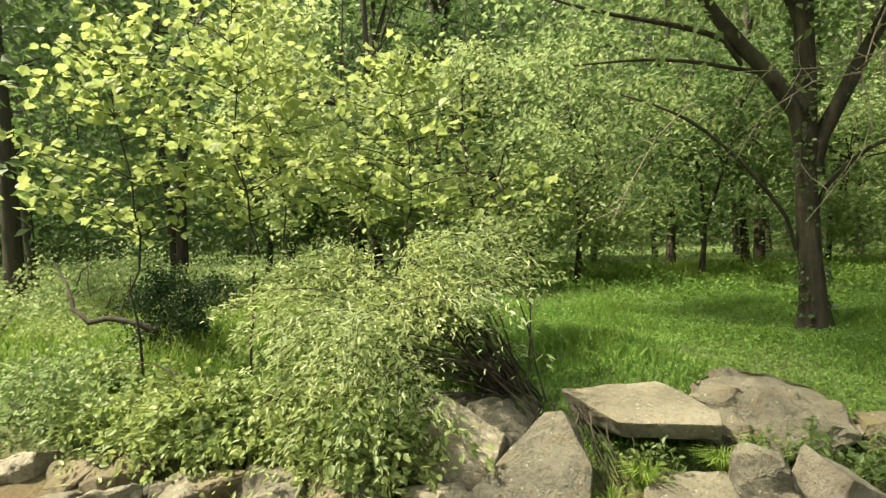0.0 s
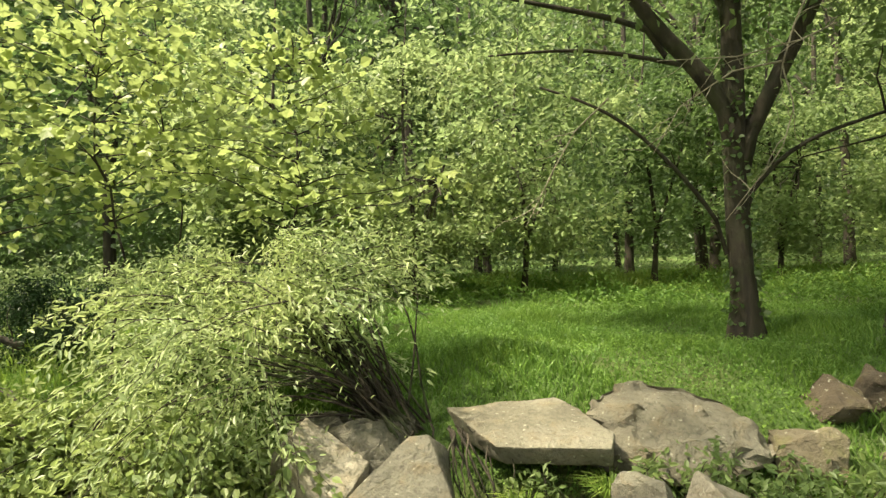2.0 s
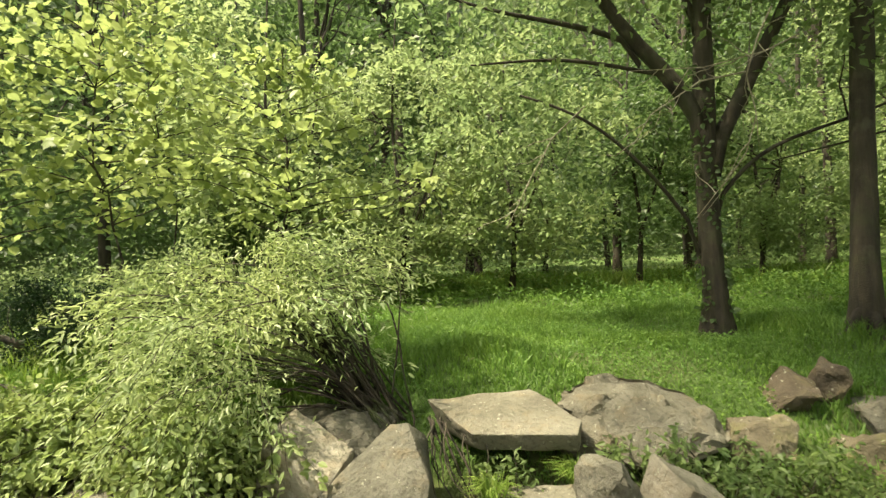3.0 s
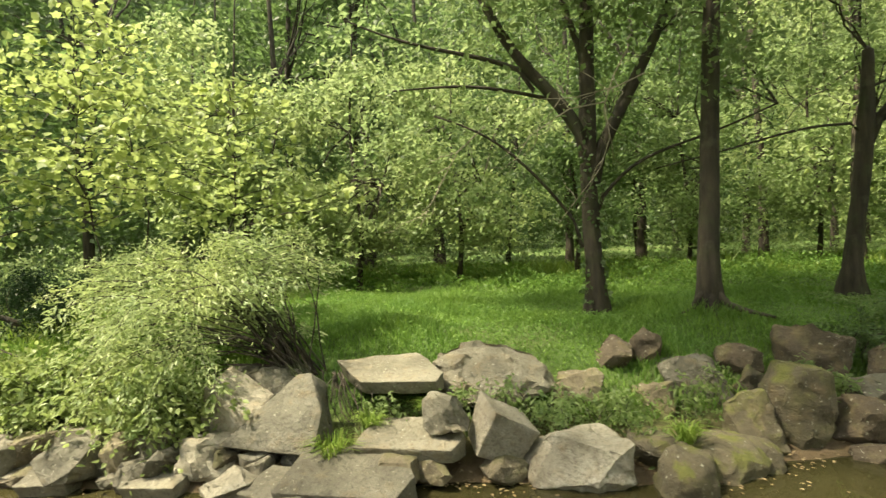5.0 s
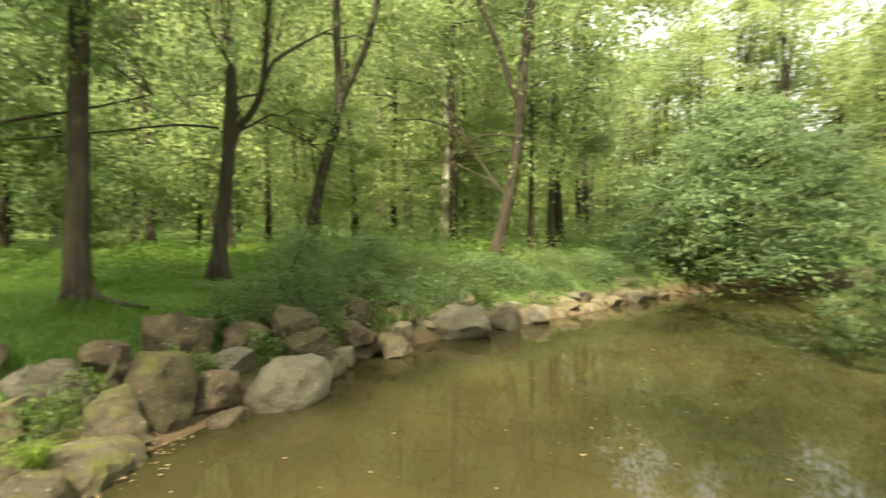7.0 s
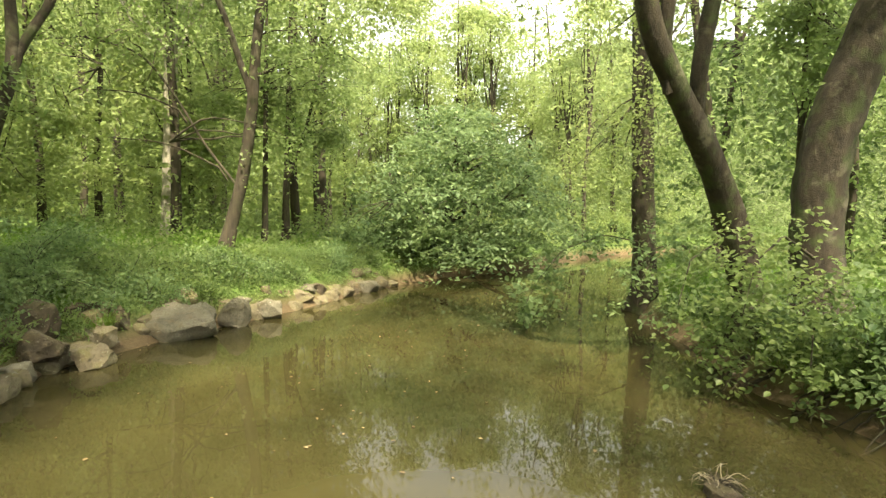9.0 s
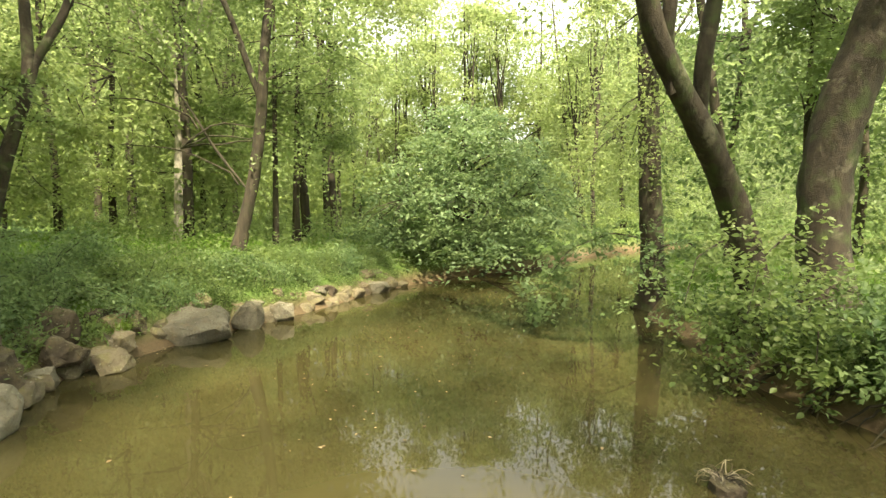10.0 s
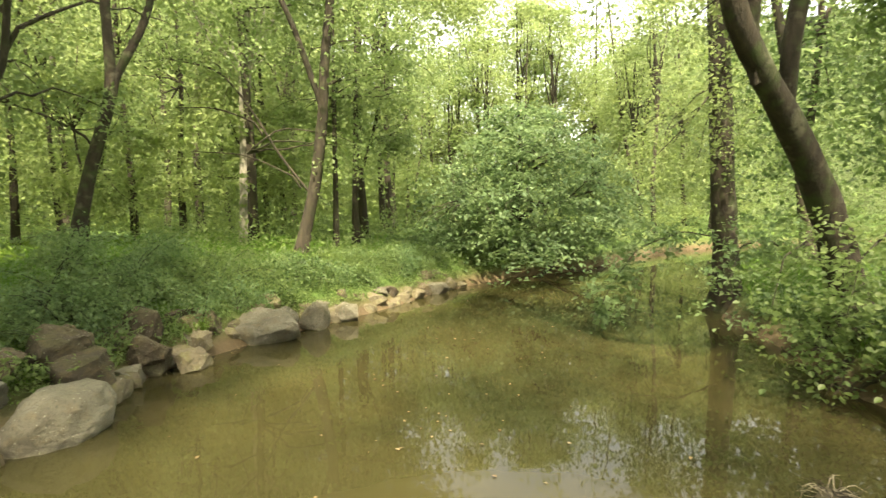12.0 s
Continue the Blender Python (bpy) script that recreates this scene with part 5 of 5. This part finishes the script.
# ---- grass ----
def grass(name, n, area, height, mat, label, seed, width=.010, keep=None, clump=0.0):
    rng = np.random.default_rng(seed)
    x0, x1, y0, y1 = area
    x, y = x0 + (x1 - x0) * rng.random(n), y0 + (y1 - y0) * rng.random(n)
    z = land(x, y)
    ok = z > 0.30
    if keep is not None:
        ok &= keep(x, y)
    x, y, z = x[ok], y[ok], z[ok]
    n = len(x)
    patch = 0.70 + 0.6 * np.sin(x * 1.7 + 2 * np.sin(y * .9)) * np.sin(y * 1.3 + x * .4)
    h = height * (.45 + .8 * rng.random(n)) * np.clip(patch, .35, 1.4)
    a = rng.random(n) * 2 * np.pi
    lean = np.stack([np.cos(a), np.sin(a), 0 * a], 1) * (h * (.25 + .5 * rng.random(n)))[:, None]
    b = rng.random(n) * 2 * np.pi
    w = np.stack([np.cos(b), np.sin(b), 0 * b], 1) * (width * (.6 + .8 * rng.random(n)))[:, None]
    p = np.stack([x, y, z - .02], 1)
    up = np.array([0, 0, 1.0]) * h[:, None]
    v = np.stack([p - w, p + w, p + up * .6 + lean * .35 + w * .7, p + up * .6 + lean * .35 - w * .7, p + up + lean], 1).reshape(-1, 3)
    k = np.arange(n)[:, None] * 5
    me = np_mesh(name, v, [k + [0, 1, 2, 3], k + [3, 2, 4]], mat)
    tagged(new(name, me), label, "grass", kind="stuff")


far_side = lambda x, y: y > np.interp(x, [p[0] for p in FAR_SHORE], [p[1] for p in FAR_SHORE]) + .75
grass("meadow_grass", 110000, (-9, 8, 4.2, 11), .17, M_GRASS, "short lush green meadow grass", 301, .008, far_side)
grass("far_meadow_grass", 42000, (-14, 20, 9, 24), .2, M_GRASS, "soft green grass across the far meadow", 302, .011, far_side)
grass("bank_grass", 26000, (7, 24, 5.5, 12), .22, M_GRASS, "green grass along the shaded bank", 303, .012, far_side)
grass("tall_grass", 16000, (-14, -5, 4, 12), .3, M_GRASS_TALL, "tall yellow-green grass of the sunny meadow", 304, .011, far_side)
grass("tall_grass", 12000, (-6, 14, 14, 20), .42, M_GRASS_TALL, "tall seeding grass at the back of the meadow", 305, .016, far_side)
grass("near_bank_grass", 16000, (6, 22, -9, -2.2), .3, M_GRASS, "green grass under the trees of the near bank", 306, .012, lambda x, y: y < 0)


grass("near_bank_grass", 26000, (-7, 4, -7, 2), .16, M_GRASS, "short grass on the bank underfoot", 307, .008, lambda x, y: y < 2.2)


def herbs(name, n, area, size, mat, label, seed):
    """Low broad-leaved herbs among the grass."""
    rng = np.random.default_rng(seed)
    x0, x1, y0, y1 = area
    x, y = x0 + (x1 - x0) * rng.random(n), y0 + (y1 - y0) * rng.random(n)
    ok = (land(x, y) > .22) & (y > 3) & (np.sin(x * 2.3 + np.sin(y * 1.9) * 2) * np.sin(y * 2.9 + x) > -.35)
    x, y = x[ok], y[ok]
    p = np.stack([x, y, land(x, y) + .03 + .09 * rng.random(len(x))], 1)
    v, f = leaf_arrays(p, size * (.6 + .8 * rng.random(len(p))), rng, 2.0, .36)
    tagged(new(name, np_mesh(name, v, f, mat)), label, "herbs", kind="stuff")


herbs("meadow_herbs", 65000, (-8, 8, 4.4, 11), .032, M_GRASS, "low clover-like herbs carpeting the meadow", 310)
def tall_herbs(name, n, area, height, size, mat, label, seed):
    """Upright leafy herbs in drifts, standing above the grass."""
    rng = np.random.default_rng(seed)
    x0, x1, y0, y1 = area
    x, y = x0 + (x1 - x0) * rng.random(n), y0 + (y1 - y0) * rng.random(n)
    drift = np.sin(x * 1.1 + 2 * np.sin(y * .8)) * np.sin(y * 1.4 + x * .5) + .6 * np.sin(x * 3.1 + y * 2.3)
    ok = far_side(x, y) & (drift > -.5)
    x, y, drift = x[ok], y[ok], drift[ok]
    p = np.stack([x, y, land(x, y) + height * rng.random(len(x)) ** .7 * np.clip(.5 + .5 * drift, .25, 1.3)], 1)
    v, f = leaf_arrays(p, size * (.6 + .8 * rng.random(len(p))), rng, 1.2, .28)
    tagged(new(name, np_mesh(name, v, f, mat)), label, "herbs", kind="stuff")


tall_herbs("meadow_weeds", 60000, (-12, 16, 10.5, 18), .5, .08, M_GRASS, "knee-high leafy weeds along the back of the meadow", 312)
# added drift: its light leaf colour stands for sunshine on this side
tall_herbs("meadow_weeds", 30000, (-15, -5, 5.2, 12), .4, .06, M_LEAF_BRAMBLE, "light yellow-green weeds added to brighten the open meadow", 314)
tall_herbs("meadow_weeds", 26000, (-9, 5, 6, 11), .2, .035, M_GRASS, "scattered leafy weeds standing in the meadow grass", 313)
herbs("bank_herbs", 85000, (4.3, 26, 3.5, 10), .05, M_LEAF, "low leafy herbs covering the shaded bank", 311)


def tuft(x, y, z, r, h, seed, label):
    rng = np.random.default_rng(seed)
    n = 130
    a = rng.random(n) * 2 * np.pi
    p = np.stack([r * .3 * np.cos(a) * rng.random(n), r * .3 * np.sin(a) * rng.random(n), 0 * a - .03], 1)
    d = np.stack([np.cos(a), np.sin(a), 0 * a], 1) * (r * (.3 + rng.random(n)))[:, None]
    w = np.stack([-np.sin(a), np.cos(a), 0 * a], 1) * .005
    u = np.array([0, 0, 1.0]) * (h * (.6 + .6 * rng.random(n)))[:, None]
    v = np.stack([p - w, p + w, p + d * .4 + u * .8 + w, p + d * .4 + u * .8 - w, p + d + u * .75], 1).reshape(-1, 3)
    k = np.arange(n)[:, None] * 5
    ob = new("grass_tuft", np_mesh("grass_tuft", v, [k + [0, 1, 2, 3], k + [3, 2, 4]], M_GRASS_TALL))
    ob.location = (x, y, z)
    tagged(ob, label, "grass", "grass tufts", "stuff")


for i, (x, y, z, r, h) in enumerate(((-1.75, 3.62, .22, .3, .3), (-1.5, 4.0, .4, .22, .22), (-.9, 4.25, .5, .25, .18), (1.5, 4.3, .3, .25, .2), (5.0, 5.75, .25, .3, .3), (7.2, 6.4, .3, .35, .35), (9.3, 6.6, .35, .4, .4), (-3.6, 3.6, .3, .2, .2))):
    tuft(x, y, z, r, h, 320 + i, "arching green grass tuft between the rocks")


# ---- litter ----
def litter(name, n, spots, size, label, seed, lift):
    rng = np.random.default_rng(seed)
    p = np.concatenate([np.stack([cx + sx * rng.standard_normal(m), cy + sy * rng.standard_normal(m)], 1) for cx, cy, sx, sy, m in spots])
    z = np.maximum(land(p[:, 0], p[:, 1]), 0) + lift
    v, f = leaf_arrays(np.column_stack([p, z]), size * (.5 + .8 * rng.random(len(p))), rng, 9.0, .32, rich=True, droop=0)
    tagged(new(name, np_mesh(name, v, f, M_LITTER)), label, "leaf litter", kind="stuff")


litter("shore_litter", 0, ((-.3, 3.75, .35, .15, 90), (1.6, 4.15, .4, .15, 90), (2.4, 4.6, .3, .15, 60), (3.4, 5.05, .3, .1, 40), (-4.4, 3.3, .5, .15, 40), (7.5, 5.95, 1.2, .1, 60)), .042, "pale fallen leaves on the wet shore", 401, .03)
litter("floating_leaves", 0, ((4.5, 2.0, 2.5, 1.5, 60), (9, 2, 4, 1.5, 60), (16, 1, 4, 1.5, 40)), .05, "few small pale leaves floating on the creek", 402, .006)

stump = thing("debris_clump", 5.58, -2.02, -.04, "clump of brown and bleached twigs and roots in the shallows", "driftwood")
rng_d = np.random.default_rng(9)
for k in range(90):
    a = rng_d.random() * 6.28
    d = np.array([math.cos(a), math.sin(a), .2 + .7 * rng_d.random()]) * (.08 + .17 * rng_d.random())
    part_mesh("twig", one_mesh("twig", [tube(curve_points((d[0] * -.3, d[1] * -.3, -.02), d, 6, .1, rng_d, .08), np.linspace(.006, .002, 6), 4)], M_TWIG if k % 3 == 0 else M_BARK), stump)

roots = thing("root_tangle", -2.05, 4.30, 0.80, "brown exposed roots hanging between the slabs", "roots")
for k in range(16):
    a0 = (rng_d.normal(0, .10), rng_d.normal(.1, .08), .06)
    a1 = (a0[0] + rng_d.normal(.12, .16), a0[1] - .15 - .25 * rng_d.random(), -.25 - .35 * rng_d.random())
    part_mesh("root", one_mesh("root", [tube(curve_points(a0, a1, 9, .06, rng_d, .03), np.linspace(.011, .003, 9), 5)], M_BARK), roots)
boulder(5.53, -2.02, -0.12, .30, .26, .24, 30, tone="brown")

# bare roots washed out along the near bank
for i, (x, y) in enumerate(((7.82, -3.39), (8.42, -3.04), (9.12, -2.79), (7.32, -3.79))):
    bank_root = thing("exposed_root", x, y, .22, "bare root washed out of the muddy bank", "roots", "roots of the near bank")
    for k in range(5):
        a0 = (rng_d.normal(0, .12), -.15, .12)
        a1 = (a0[0] + rng_d.normal(-.15, .25), .15 + .25 * rng_d.random(), -.24)
        part_mesh("root", one_mesh("root", [tube(curve_points(a0, a1, 9, .05, rng_d, .06), np.linspace(.022, .006, 9), 5)], M_BARK), bank_root)
